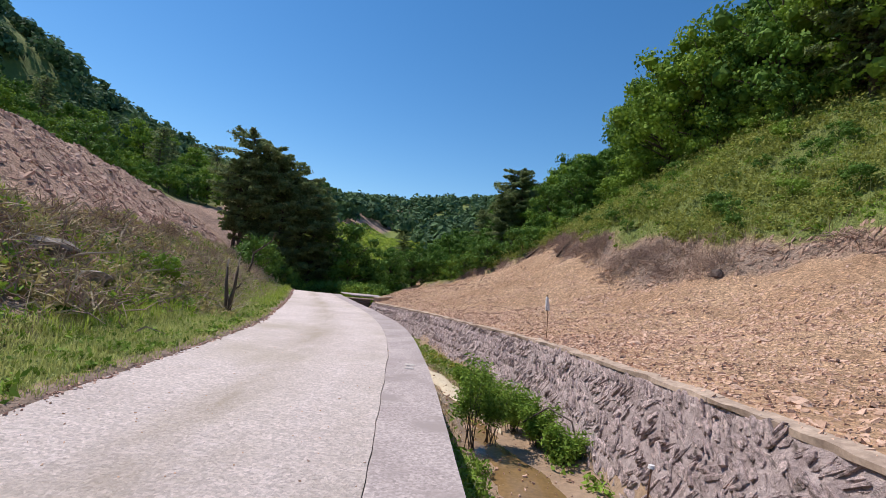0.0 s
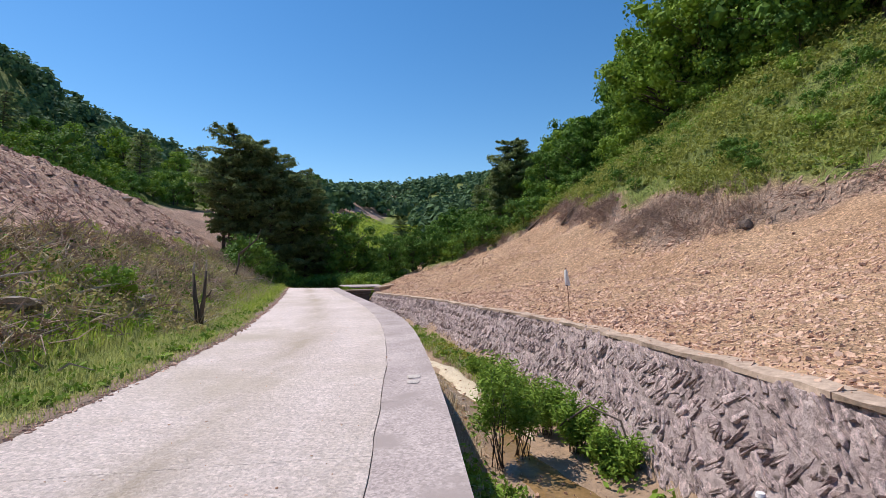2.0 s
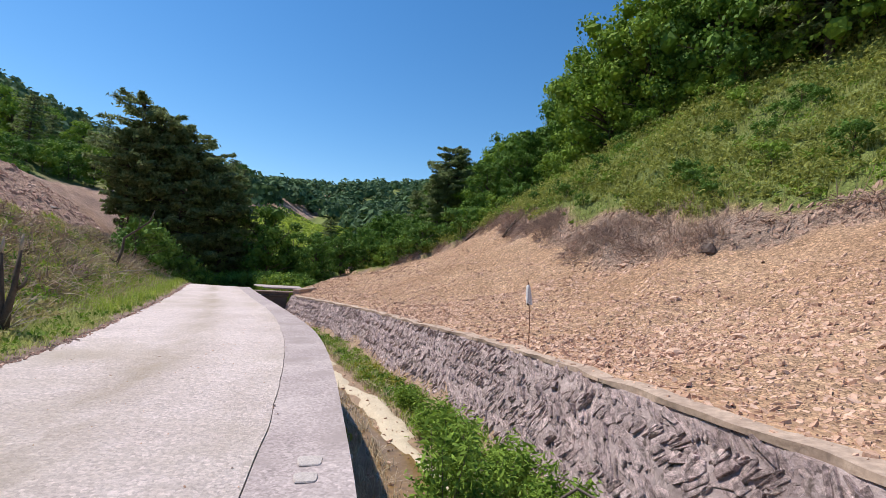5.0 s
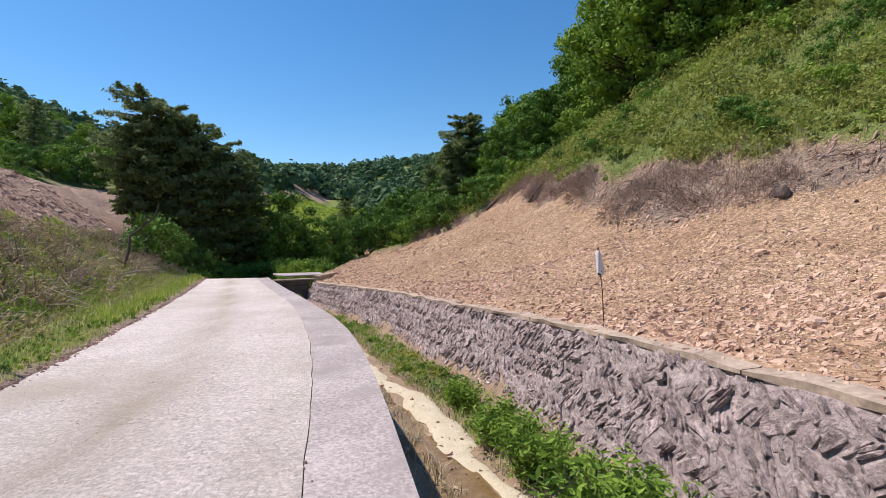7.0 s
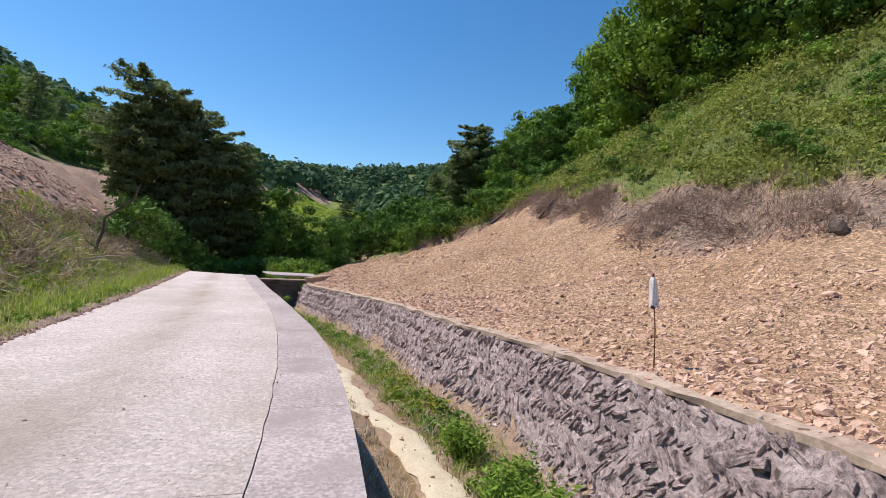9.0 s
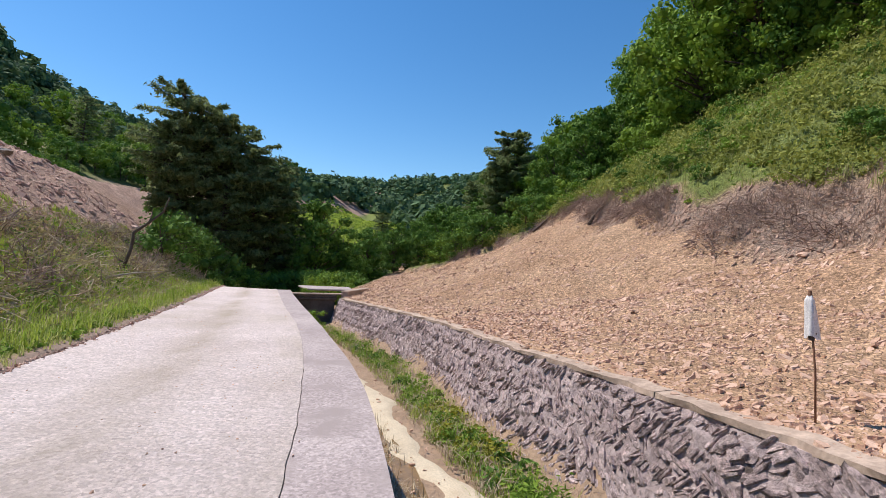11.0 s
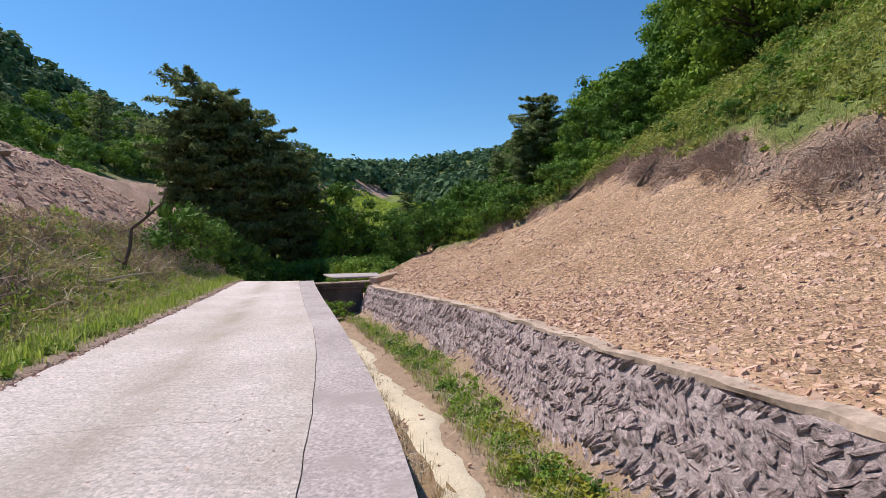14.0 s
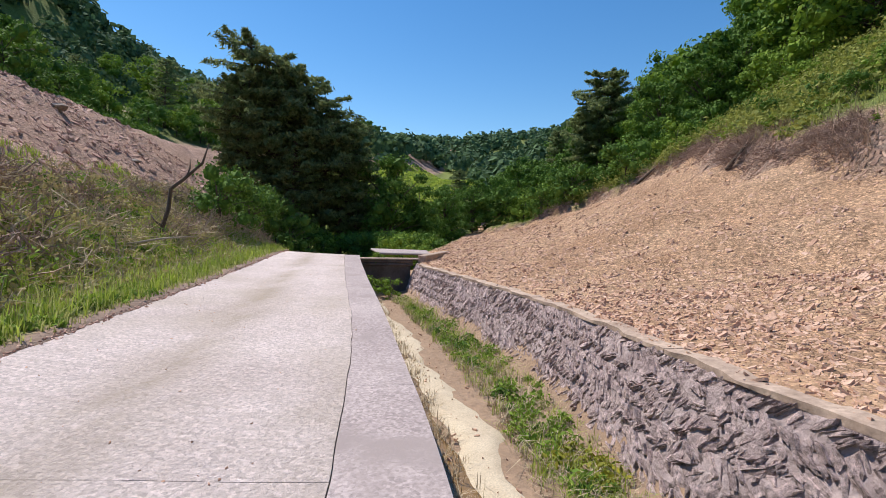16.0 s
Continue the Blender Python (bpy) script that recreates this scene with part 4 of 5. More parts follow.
def lay_stones():
    r = random.Random(8)
    meshes = []
    for V, F in STONES:
        me = bpy.data.meshes.new("stone")
        me.from_pydata(V, [], F)
        me.materials.append(M["stone_piece"])
        me.attributes.new("bed", "FLOAT_VECTOR", "POINT").data.foreach_set("vector", [q + 3.7 * len(meshes) for p in V for q in p])
        meshes.append(me)
    rest, beds, singles = [], [], 0
    for y0, y1, course, step, size in ((-4, 5.5, 0.25, 0.15, 1.12), (5.5, 13.6, 0.22, 0.135, 1.0), (13.6, 36.6, 0.19, 0.115, 0.86)):
        rows = int(2.05 / course) + 1
        for row in range(rows):
            y = y0 + r.uniform(0, step)
            while y < y1:
                v = (row + 0.5 + 0.35 * math.sin(y * 0.8 + row) * 0.4 + r.uniform(-0.16, 0.16)) / rows
                big = r.random() < 0.13
                length = r.choice((0.6, 1.0, 1.0)) * r.uniform(0.24, 0.40) * size * (1.25 if big else 1)
                width = r.uniform(0.06, 0.15) * size * (1.9 if big else 1)
                turn = (row + (math.sin(y * 0.55 + row * 1.3) > 0.75)) % 2
                slant = (40 if turn else -44) + r.gauss(0, 13)
                a, along, up, out = wall_frame(y, min(v, 0.97))
                flat = Matrix((along, up, out)).transposed().to_4x4()
                flat.translation = a + out * r.uniform(-0.020, 0.016)
                flat = flat @ pose(0, 0, 0, r.uniform(-10, 7), r.uniform(-6, 6), slant)
                leaves = 1 if r.random() < 0.45 else 2
                for leaf in range(leaves):
                    m = flat @ pose(r.uniform(-0.05, 0.05) * (leaves > 1), width * ((leaf + 0.5) / leaves - 0.5), r.uniform(-0.014, 0.014), 0, 0, r.gauss(0, 3)) @ Matrix.Diagonal((length * r.uniform(0.75, 1.1), width * 1.08 / leaves, r.uniform(0.035, 0.08), 1))
                    k = r.randrange(16)
                    if 9.0 < y < 14.5 and singles < 300:
                        ob = new("stone", meshes[k])
                        ob.parent, ob.matrix_basis = wall_masonry, m
                        singles += 1
                    else:
                        V, F = STONES[k]
                        rest.append(([m @ Vector(p) for p in V], F))
                        o = r.uniform(0, 60)
                        beds += [q + o for p in V for q in p]
                y += step * r.uniform(0.75, 1.25)
    V, F = join(rest)
    ob = mesh_object("rubble", V, F, M["stone"], wall_masonry)
    ob.data.attributes.new("bed", "FLOAT_VECTOR", "POINT").data.foreach_set("vector", beds)
    tagged(ob, "grey slate rubble set on edge in slanting courses", kind="stuff")


# ---- ditch: water, sand, plants ----
def bed_strip(name, u0, u1, y0, y1, lift, material, seed, wob=0.06):
    ys = np.arange(y0, y1, 0.25)
    r = np.random.default_rng(seed)
    w0 = wob * (np.sin(ys * 1.3 + seed) + 0.6 * np.sin(ys * 3.1 + seed * 2) + 0.4 * np.sin(ys * 7.7))
    w1 = wob * (np.sin(ys * 1.1 + seed * 3) + 0.6 * np.sin(ys * 2.7 + seed) + 0.4 * np.sin(ys * 6.9 + 1))
    V, F = [], []
    m = 5
    for i, y in enumerate(ys):
        a, b = float(road_r(y)), float(wall_x(y)) - 0.5
        for k in range(m + 1):
            u = (u0(y) + w0[i]) * (1 - k / m) + (u1(y) + w1[i]) * k / m
            edge = 0.0 if 0 < k < m else -0.09
            V.append((a + (b - a) * u, y, float(bed_z(y)) + lift + edge + 0.004 * r.normal()))
    for i in range(len(ys) - 1):
        for k in range(m):
            q = i * (m + 1) + k
            F.append((q, q + 1, q + m + 2, q + m + 1))
    return mesh_object(name, V, F, material, smooth=True)


def water_material():
    m = mat("muddy_water", (0.20, 0.12, 0.05), (0.33, 0.21, 0.10), 0.9, 12, 0.22, 0.25, 0.02)
    m.node_tree.nodes["Principled BSDF"].inputs["Specular IOR Level"].default_value = 0.3
    return m


M["water"] = water_material()
WU = lambda ys, us: (lambda y: float(np.interp(y, ys, us)))
structure(bed_strip("water", WU([0, 8, 14, 20, 26, 40], [0.40, 0.36, 0.22, 0.16, 0.16, 0.2]), WU([0, 8, 14, 20, 26, 40], [0.95, 0.80, 0.46, 0.36, 0.26, 0.3]), -6, 28, 0.05, M["water"], 2, 0.03), "shallow brown muddy stream in the ditch", "water")
structure(bed_strip("sand_bar", WU([11, 12.5, 14, 20, 26, 36], [0.62, 0.52, 0.42, 0.30, 0.20, 0.18]), WU([11, 12.5, 14, 20, 26, 36], [0.64, 0.63, 0.61, 0.54, 0.44, 0.36]), 11.3, 33, 0.055, M["sand"], 5, 0.045), "pale sandy bar beside the stream", "ground")


def tufts(r, x, y, z, n, tall, thin, lean=0.35):
    """Grass blades: n per foot, each a bent tapered strip. Returns vertices and faces."""
    m = len(x) * n
    bx, by, bz = (np.repeat(q, n) for q in (x, y, z))
    bx, by = bx + r.normal(0, 0.05, m), by + r.normal(0, 0.05, m)
    h = np.repeat(tall, n) * r.uniform(0.5, 1.2, m)
    w = r.uniform(0, 6.283, m)
    d = h * np.abs(r.normal(0, lean, m))
    wd = thin * r.uniform(0.6, 1.4, m)
    cx, cy = np.cos(w), np.sin(w)
    V = []
    for f, g, q in ((0.0, 0.0, 1.0), (0.35, 0.6, 0.8), (1.0, 1.0, 0.08)):
        for sgn in (-1, 1):
            V.append(np.stack([bx + cx * d * f - sgn * cy * wd * q, by + cy * d * f + sgn * cx * wd * q, bz - 0.02 + h * g * (1 - 0.25 * f * (d / h).clip(0, 1))], -1))
    V = np.stack(V, 1).reshape(-1, 3)
    b = (np.arange(m) * 6)[:, None]
    F = np.concatenate([b + np.array([0, 1, 3, 2]), b + np.array([2, 3, 5, 4])])
    return V, F


def stuff(name, V, F, material, label, category):
    return tagged(mesh_object(name, V, F, M[material]), label, category, kind="stuff")


def ground_z(x, y):
    """The surface under a foot anywhere: bank, ditch bed or slope."""
    bed = (x > road_r(y)) & (x < wall_x(y) - 0.2)
    u = np.clip((x - road_r(y) + 0.11) / (wall_x(y) - 0.39 - road_r(y)), 0, 1)
    return np.where(bed, bed_z(y) + 0.02 + soil_bank(u, y), height(x, y))


def clumps(r, x, y, size, leaves, leaf, squash=0.55):
    """Low leafy cushions: leaves spread over half balls at the feet."""
    n = len(x)
    d = r.normal(size=(n * leaves, 3))
    d /= np.linalg.norm(d, axis=1, keepdims=True)
    d[:, 2] = np.abs(d[:, 2]) * squash
    s = np.repeat(size, leaves)[:, None] * r.uniform(0.5, 1.05, (n * leaves, 1))
    c = np.repeat(np.stack([x, y, ground_z(x, y)], -1), leaves, 0) + d * s
    return leaf_shell(r, c, d + np.array([0, 0, 0.1]), leaf, 1.0, 1.7)


def twigs(r, x, y, z, length, thick, up=0.5, bend=0.25, head=None):
    """Dead stems: bent three-sided rods. head: the way they lean, or any way."""
    n = len(x)
    w = r.uniform(0, 6.283, n) if head is None else head + r.normal(0, 0.5, n)
    el = np.clip(r.normal(up, 0.35, n), -0.3, 1.4)
    d = np.stack([np.cos(w) * np.cos(el), np.sin(w) * np.cos(el), np.sin(el)], -1)
    side = np.cross(d, r.normal(size=(n, 3)))
    side /= np.linalg.norm(side, axis=1, keepdims=True)
    other = np.cross(d, side)
    p0 = np.stack([x, y, z], -1)
    L = (length * r.uniform(0.5, 1.3, n))[:, None]
    p1 = p0 + d * L * 0.5 + side * L * r.normal(0, bend * 0.5, (n, 1))
    p2 = p0 + d * L + side * L * r.normal(0, bend, (n, 1)) - np.array([0, 0, 0.12]) * L
    th = (thick * r.uniform(0.5, 1.5, n))[:, None]
    V = []
    for p, q in ((p0, 1.0), (p1, 0.75), (p2, 0.3)):
        for k in range(3):
            a = 2.094 * k
            V.append(p + (side * math.cos(a) + other * math.sin(a)) * th * q)
    V = np.stack(V, 1).reshape(-1, 3)
    b = (np.arange(n) * 9)[:, None]
    F = []
    for lo in (0, 3):
        for k in range(3):
            F.append(b + np.array([lo + k, lo + (k + 1) % 3, lo + 3 + (k + 1) % 3, lo + 3 + k]))
    return V, np.concatenate(F)


def at_left(r, n, y0, y1, e0, e1, power=1.0):
    y = r.uniform(y0, y1, n)
    e = e0 + (e1 - e0) * r.uniform(0, 1, n) ** power
    return road_l(y) - e / 0.93, y, e


def at_right(r, n, y0, y1, lo, hi):
    y = r.uniform(y0, y1, n)
    s = lo(y) + (hi(y) - lo(y)) * r.uniform(0, 1, n)
    return wall_x(y) + s / 0.93, y, s


def vegetation():
    r = np.random.default_rng(31)
    # grass verge along the road
    x, y, e = at_left(r, 6500, 1, 16, 0.10, 2.1)
    keep = e < np.interp(y, [1, 9, 13], [2.1, 1.9, 1.1])
    x, y, e = x[keep], y[keep], e[keep]
    V, F = tufts(r, x, y, height(x, y), 5, 0.05 + 0.13 * np.clip(e / 0.8, 0, 1), 0.006, 0.6)
    stuff("grass", V, F, "grass", "long green and straw-tipped grass on the road verge", "grass")
    x, y, e = at_left(r, 2600, 15, 46, 0.14, 1.3)
    V, F = tufts(r, x, y, height(x, y), 4, 0.07 + 0.20 * np.clip(e / 0.8, 0, 1), 0.010, 0.5)
    stuff("grass", V, F, "grass", "long green grass on the far verge", "grass")
    x, y, e = at_left(r, 5200, 16.5, 36, 0.3, 5.0)
    keep = lumps(x, y, 0.15, 0.8) + 1.5 - 0.42 * e > 0.0
    x, y = x[keep], y[keep]
    V, F = tufts(r, x, y, height(x, y), 5, r.uniform(0.12, 0.38, len(x)), 0.009)
    stuff("grass", V, F, "grass_b", "bright green tall grass at the foot of the bank", "grass")
    # small weeds in the verge
    x, y, e = at_left(r, 450, 1.5, 22, 0.2, 2.3)
    V, F = clumps(r, x, y, r.uniform(0.08, 0.2, len(x)), 16, 0.06, 0.9)
    stuff("weeds", V, F, "leaf_b", "small leafy weeds among the verge grass", "weeds")
    # scrub bank
    for k, (mt, n, e0, e1, leaf, lab) in enumerate((("dry_scrub", 800, 2.0, 5.8, 0.065, "olive scrub cushions on the bank"), ("leaf_a", 150, 2.0, 5.5, 0.065, "dark green weeds on the bank"), ("leaf_b", 300, 1.6, 5.2, 0.065, "fresh green weeds at the foot of the bank"))):
        x, y, e = at_left(r, n, 1, 40, e0, e1)
        V, F = clumps(r, x, y, r.uniform(0.12, 0.5, n), 60, leaf, 0.9)
        stuff("scrub", V, F, mt, lab, "scrub")
    x, y, e = at_left(r, 900, 11.5, 42, 0.8, 2.2)
    V, F = clumps(r, x, y, r.uniform(0.08, 0.26, len(x)), 26, 0.07, 0.9)
    stuff("scrub", V, F, "dry_scrub", "low olive scrub at the foot of the bank", "scrub")
    x, y, e = at_left(r, 2600, 11.5, 42, 0.9, 2.6)
    V, F = twigs(r, x, y, height(x, y) + 0.04, np.full(len(x), 0.42), 0.009, 0.5, 0.4)
    stuff("dead_stems", V, F, "dead", "pale tangled dead stems at the foot of the bank", "dead stems")
    x, y, e = at_left(r, 5000, 1, 42, 1.9, 5.8)
    V, F = twigs(r, x, y, height(x, y) + 0.02, np.full(len(x), 0.5), 0.010, 0.3)
    stuff("dead_stems", V, F, "dead", "tangled dead straw-coloured stems on the bank", "dead stems")
    # fresh grass in patches up the bank
    x, y, e = at_left(r, 8500, 1, 40, 1.4, 6.8)
    keep = lumps(x + 7, y, 0.1, 0.8) > -0.25 + 0.14 * (e - 3)
    x, y = x[keep], y[keep]
    V, F = tufts(r, x, y, height(x, y), 7, r.uniform(0.12, 0.36, len(x)), 0.009, 0.6)
    stuff("grass", V, F, "grass_b", "patches of fresh green grass on the bank", "grass")
    # bunches of dead brush
    cx, cy, ce = at_left(r, 320, 2, 42, 1.8, 5.8)
    for mt, part_of, lab in (("dead", slice(0, 140), "straw-coloured heaps of dead brush on the bank"), ("root", slice(140, 320), "dark brown heaps of dead brush on the bank")):
        n = 26
        bx, by = np.repeat(cx[part_of], n), np.repeat(cy[part_of], n)
        x, y = bx + r.normal(0, 0.22, len(bx)), by + r.normal(0, 0.22, len(bx))
        V, F = twigs(r, x, y, height(x, y) + r.uniform(0, 0.25, len(x)), np.full(len(x), 0.6), 0.015, 0.5, 0.5)
        stuff("brush_heaps", V, F, mt, lab, "dead brush")
    x, y, e = at_left(r, 350, 1, 42, 5.0, 12)
    V, F = twigs(r, x, y, height(x, y) + 0.02, np.full(len(x), 0.4), 0.008, 0.3)
    stuff("dead_stems", V, F, "dead", "sparse dead stems on the rust-coloured scree", "dead stems")
    # upper edge of the left scree
    x, y, e = at_left(r, 500, 2, 60, 17, 21)
    V, F = clumps(r, x, y, r.uniform(0.4, 1.0, len(x)), 40, 0.2, 0.8)
    stuff("scrub", V, F, "leaf_a", "dark green bushes along the top of the bank", "scrub")
    # root band between the scree and the green slope
    x, y, s = at_right(r, 22000, 8, 64, lambda q: scree_top(q) - 0.4, lambda q: turf_edge(q) + 0.5)
    keep = lumps(x, y, 0.15, 1.0) + 0.35 * lumps(x, y, 0.05, 0.12) > 0.75
    x, y = x[keep], y[keep]
    V, F = twigs(r, x, y, height(x, y) + r.uniform(-0.05, 0.22, len(x)), np.full(len(x), 0.5), 0.008, 0.1, 0.5, 3.4)
    stuff("roots", V, F, "root", "exposed brown roots and dead brush along the torn turf edge", "roots")
    cx, cy, cs = at_right(r, 55, 9, 60, lambda q: scree_top(q) - 0.1, lambda q: turf_edge(q) * 0.75 + scree_top(q) * 0.25)
    bx, by = np.repeat(cx, 60), np.repeat(cy, 60)
    x, y = bx + r.normal(0, 0.16, len(bx)), by + r.normal(0, 0.55, len(bx))
    V, F = twigs(r, x, y, height(x, y) + r.uniform(-0.05, 0.30, len(x)), np.full(len(x), 0.75), 0.014, -0.1, 0.6)
    stuff("root_mats", V, F, "root", "dark tangled mats of roots torn from the turf edge", "roots")
    x, y, s = at_right(r, 5200, 8, 64, lambda q: scree_top(q) - 0.1, lambda q: turf_edge(q) + 0.7)
    keep = lumps(x, y, 0.1, 0.9) > -0.1
    x, y = x[keep], y[keep]
    V, F = tufts(r, x, y, height(x, y) + 0.05, 6, r.uniform(0.2, 0.5, len(x)), 0.008, 1.1)
    stuff("thatch", V, F, "thatch", "matted pale brown dead grass hanging over the torn turf edge", "dead grass")
    x, y, s = at_right(r, 5200, 8, 64, lambda q: scree_top(q) - 0.5, lambda q: turf_edge(q) + 0.2)
    sx, sy = slope_at(x, y)
    V, F = chip_cloud(r, x, y, height(x, y) + 0.03, r.uniform(0.06, 0.24, len(x)), sx, sy)
    stuff("clods", V, F, "clod", "torn clods of brown earth under the turf edge", "clods")
    # green slope
    lo, hi = (lambda q: turf_edge(q) + 0.1), (lambda q: right_wood(q) + 2)
    for n, y0, y1, mt, sz, lab in ((1700, 2, 30, "scrub", 0.48, "yellow-green low scrub on the steep slope"), (1200, 28, 70, "scrub", 0.65, "yellow-green low scrub on the farther slope"), (900, 2, 70, "leaf_b", 0.5, "bright green weeds on the steep slope"), (650, 2, 70, "leaf_a", 0.5, "dark green bushes on the steep slope")):
        x, y, s = at_right(r, n * 2, y0, y1, lo, hi)
        lie = lumps(x + 3, y, 0.1, 0.5)
        keep = {"scrub": lie > -0.45, "leaf_b": lie < -0.25, "leaf_a": lie > 0.5}[mt]
        x, y = x[keep], y[keep]
        V, F = clumps(r, x, y, (0.35 + 1.9 * r.uniform(0, 1, len(x)) ** 2) * sz, 46, 0.092 if y0 < 20 else 0.13, 1.1)
        stuff("scrub", V, F, mt, lab, "scrub")
    x, y, s = at_right(r, 6500, 2, 60, lo, hi)
    V, F = tufts(r, x, y, height(x, y), 4, np.full(len(x), 0.5), 0.014)
    stuff("grass", V, F, "grass", "tall pale grass on the steep slope", "grass")
    # ditch
    def in_ditch(n, y0, y1, u0, u1):
        y = r.uniform(y0, y1, n)
        u = r.uniform(u0, u1, n)
        a, b = road_r(y), wall_x(y) - 0.5
        return a + (b - a) * u, y
    for n, y0, y1, u0, u1, mt, sz, leaf, lab in ((105, 13.5, 34, 0.64, 0.95, "leaf_b", 0.25, 0.055, "low green weeds at the wall foot"), (26, 13.5, 32, 0.66, 0.95, "leaf_a", 0.22, 0.07, "dark green weeds at the wall foot"), (85, 3.5, 9.0, 0.04, 0.34, "leaf_b", 0.36, 0.06, "dense green weeds below the gutter"), (34, 5, 14, 0.84, 1.0, "leaf_b", 0.28, 0.07, "green weeds against the wall"), (34, 10, 30, 0.02, 0.12, "scrub", 0.2, 0.05, "olive weeds at the ditch edge"), (24, 18.6, 21.5, 0.68, 0.92, "yellow", 0.32, 0.05, "yellow-flowered weeds at the wall foot")):
        x, y = in_ditch(n, y0, y1, u0, u1)
        V, F = clumps(r, x, y, r.uniform(0.5, 1.2, n) * sz, 70, leaf, 1.0)
        stuff("weeds", V, F, mt, lab, "weeds")
    x, y = in_ditch(1500, 12, 34, 0.58, 1.0)
    V, F = tufts(r, x, y, ground_z(x, y), 7, r.uniform(0.1, 0.3, len(x)), 0.006, 1.0)
    stuff("dry_grass", V, F, "dead", "dry bleached grass at the wall foot", "grass")
    x, y = in_ditch(1300, 4, 33, 0.0, 0.32)
    V, F = tufts(r, x, y, ground_z(x, y), 7, np.full(len(x), 0.24), 0.005, 1.0)
    stuff("dry_grass", V, F, "dead", "dry bleached grass in the ditch", "grass")
    x, y = in_ditch(1050, 12, 34, 0.58, 0.98)
    V, F = tufts(r, x, y, ground_z(x, y), 7, r.uniform(0.1, 0.34, len(x)), 0.006, 0.8)
    stuff("grass", V, F, "grass_b", "green grass at the wall foot", "grass")


M["thatch"] = mat("dead_thatch", (0.27, 0.19, 0.15), (0.60, 0.46, 0.36), 0.8, 10, 0.95, 0, 0, None, 0.15, "island")
M["root"] = mat("roots", (0.16, 0.105, 0.085), (0.52, 0.375, 0.305), 0.8, 10, 0.95, 0, 0, None, 0, "island")
M["clod"] = mat("earth_clod", (0.26, 0.16, 0.115), (0.54, 0.37, 0.285), 1.0, 9, 0.95, 0.9, 0.05, None, 0, "island")
M["yellow"] = mat("yellow_weeds", (0.16, 0.20, 0.03), (0.42, 0.38, 0.04), 0.8, 10, 0.7, 0, 0, None, 0.2, "island")
vegetation()


# ---- single plants in the ditch and on the bank ----
def bush(r, h, wide, leaves, leaf, low, stems=9):
    rods, C = [], []
    for k in range(stems):
        w = r.uniform(0, 6.28)
        tip = Vector((math.cos(w) * wide * r.uniform(0.3, 1), math.sin(w) * wide * r.uniform(0.3, 1), h * r.uniform(0.5, 1.0)))
        foot = Vector((r.normal(0, 0.07), r.normal(0, 0.07), -0.1))
        rods.append(tube([foot, tip * 0.45 + foot * 0.5 + Vector((r.normal(0, 0.05), r.normal(0, 0.05), h * 0.12)), tip], [0.009, 0.006, 0.003], 5))
        n = leaves // stems
        t = r.uniform(low, 1.05, (n, 1))
        C.append(np.array(tip) * t + np.array([0, 0, h * 0.1]) * (4 * t * (1 - t)) + r.normal(0, wide * 0.2, (n, 3)))
    return rods, leaf_quads(r, np.concatenate(C), leaf, 0.4, 2.2)


rb = np.random.default_rng(44)
for x, y, h, w, n, lf, low, lab in ((-0.05, 9.9, 1.7, 0.45, 620, 0.085, 0.5, "leafy green sapling on bare thin stems in the ditch"), (0.35, 10.3, 1.4, 0.42, 560, 0.085, 0.45, "leafy green sapling beside the muddy stream"),
        (0.9, 11.6, 1.0, 0.45, 800, 0.09, 0.25, "bushy green shrub beside the stream"), (1.3, 10.7, 0.9, 0.42, 700, 0.09, 0.25, "green leafy shrub beside the sand bar"), (1.75, 9.8, 0.7, 0.45, 800, 0.09, 0.25, "green leafy shrub at the foot of the wall"),
        (0.30, 13.2, 0.85, 0.5, 800, 0.085, 0.2, "low green shrub at the foot of the wall"), (-0.05, 14.6, 0.75, 0.5, 800, 0.085, 0.2, "low spreading green shrub below the wall"), (-0.45, 16.4, 0.5, 0.45, 700, 0.08, 0.2, "low yellow-green shrub below the wall")):
    rods, (cv, cf) = bush(rb, h, w, int(n * 3.4), lf * 0.52, low, 14)
    e = thing("shrub", (x, y, float(bed_z(y))), lab, "shrub")
    for tv, tf in rods:
        mesh_object("stem", tv, tf, M["bark"], e, "", True)
    mesh_object("foliage", cv, cf, M["leaf_b"], e)
for x, y, s, k in ((-8.6, 12.0, 0.40, 0), (-16.6, 33.0, 1.05, 1), (-17.8, 35.2, 0.95, 1), (-20.2, 45.4, 1.2, 1), (-18.8, 38.5, 1.0, 1), (-22.0, 46.6, 1.4, 1), (-20.8, 41.5, 1.2, 1)):
    plant(SHRUB[k], x, y, s, rb.uniform(0, 6.28))


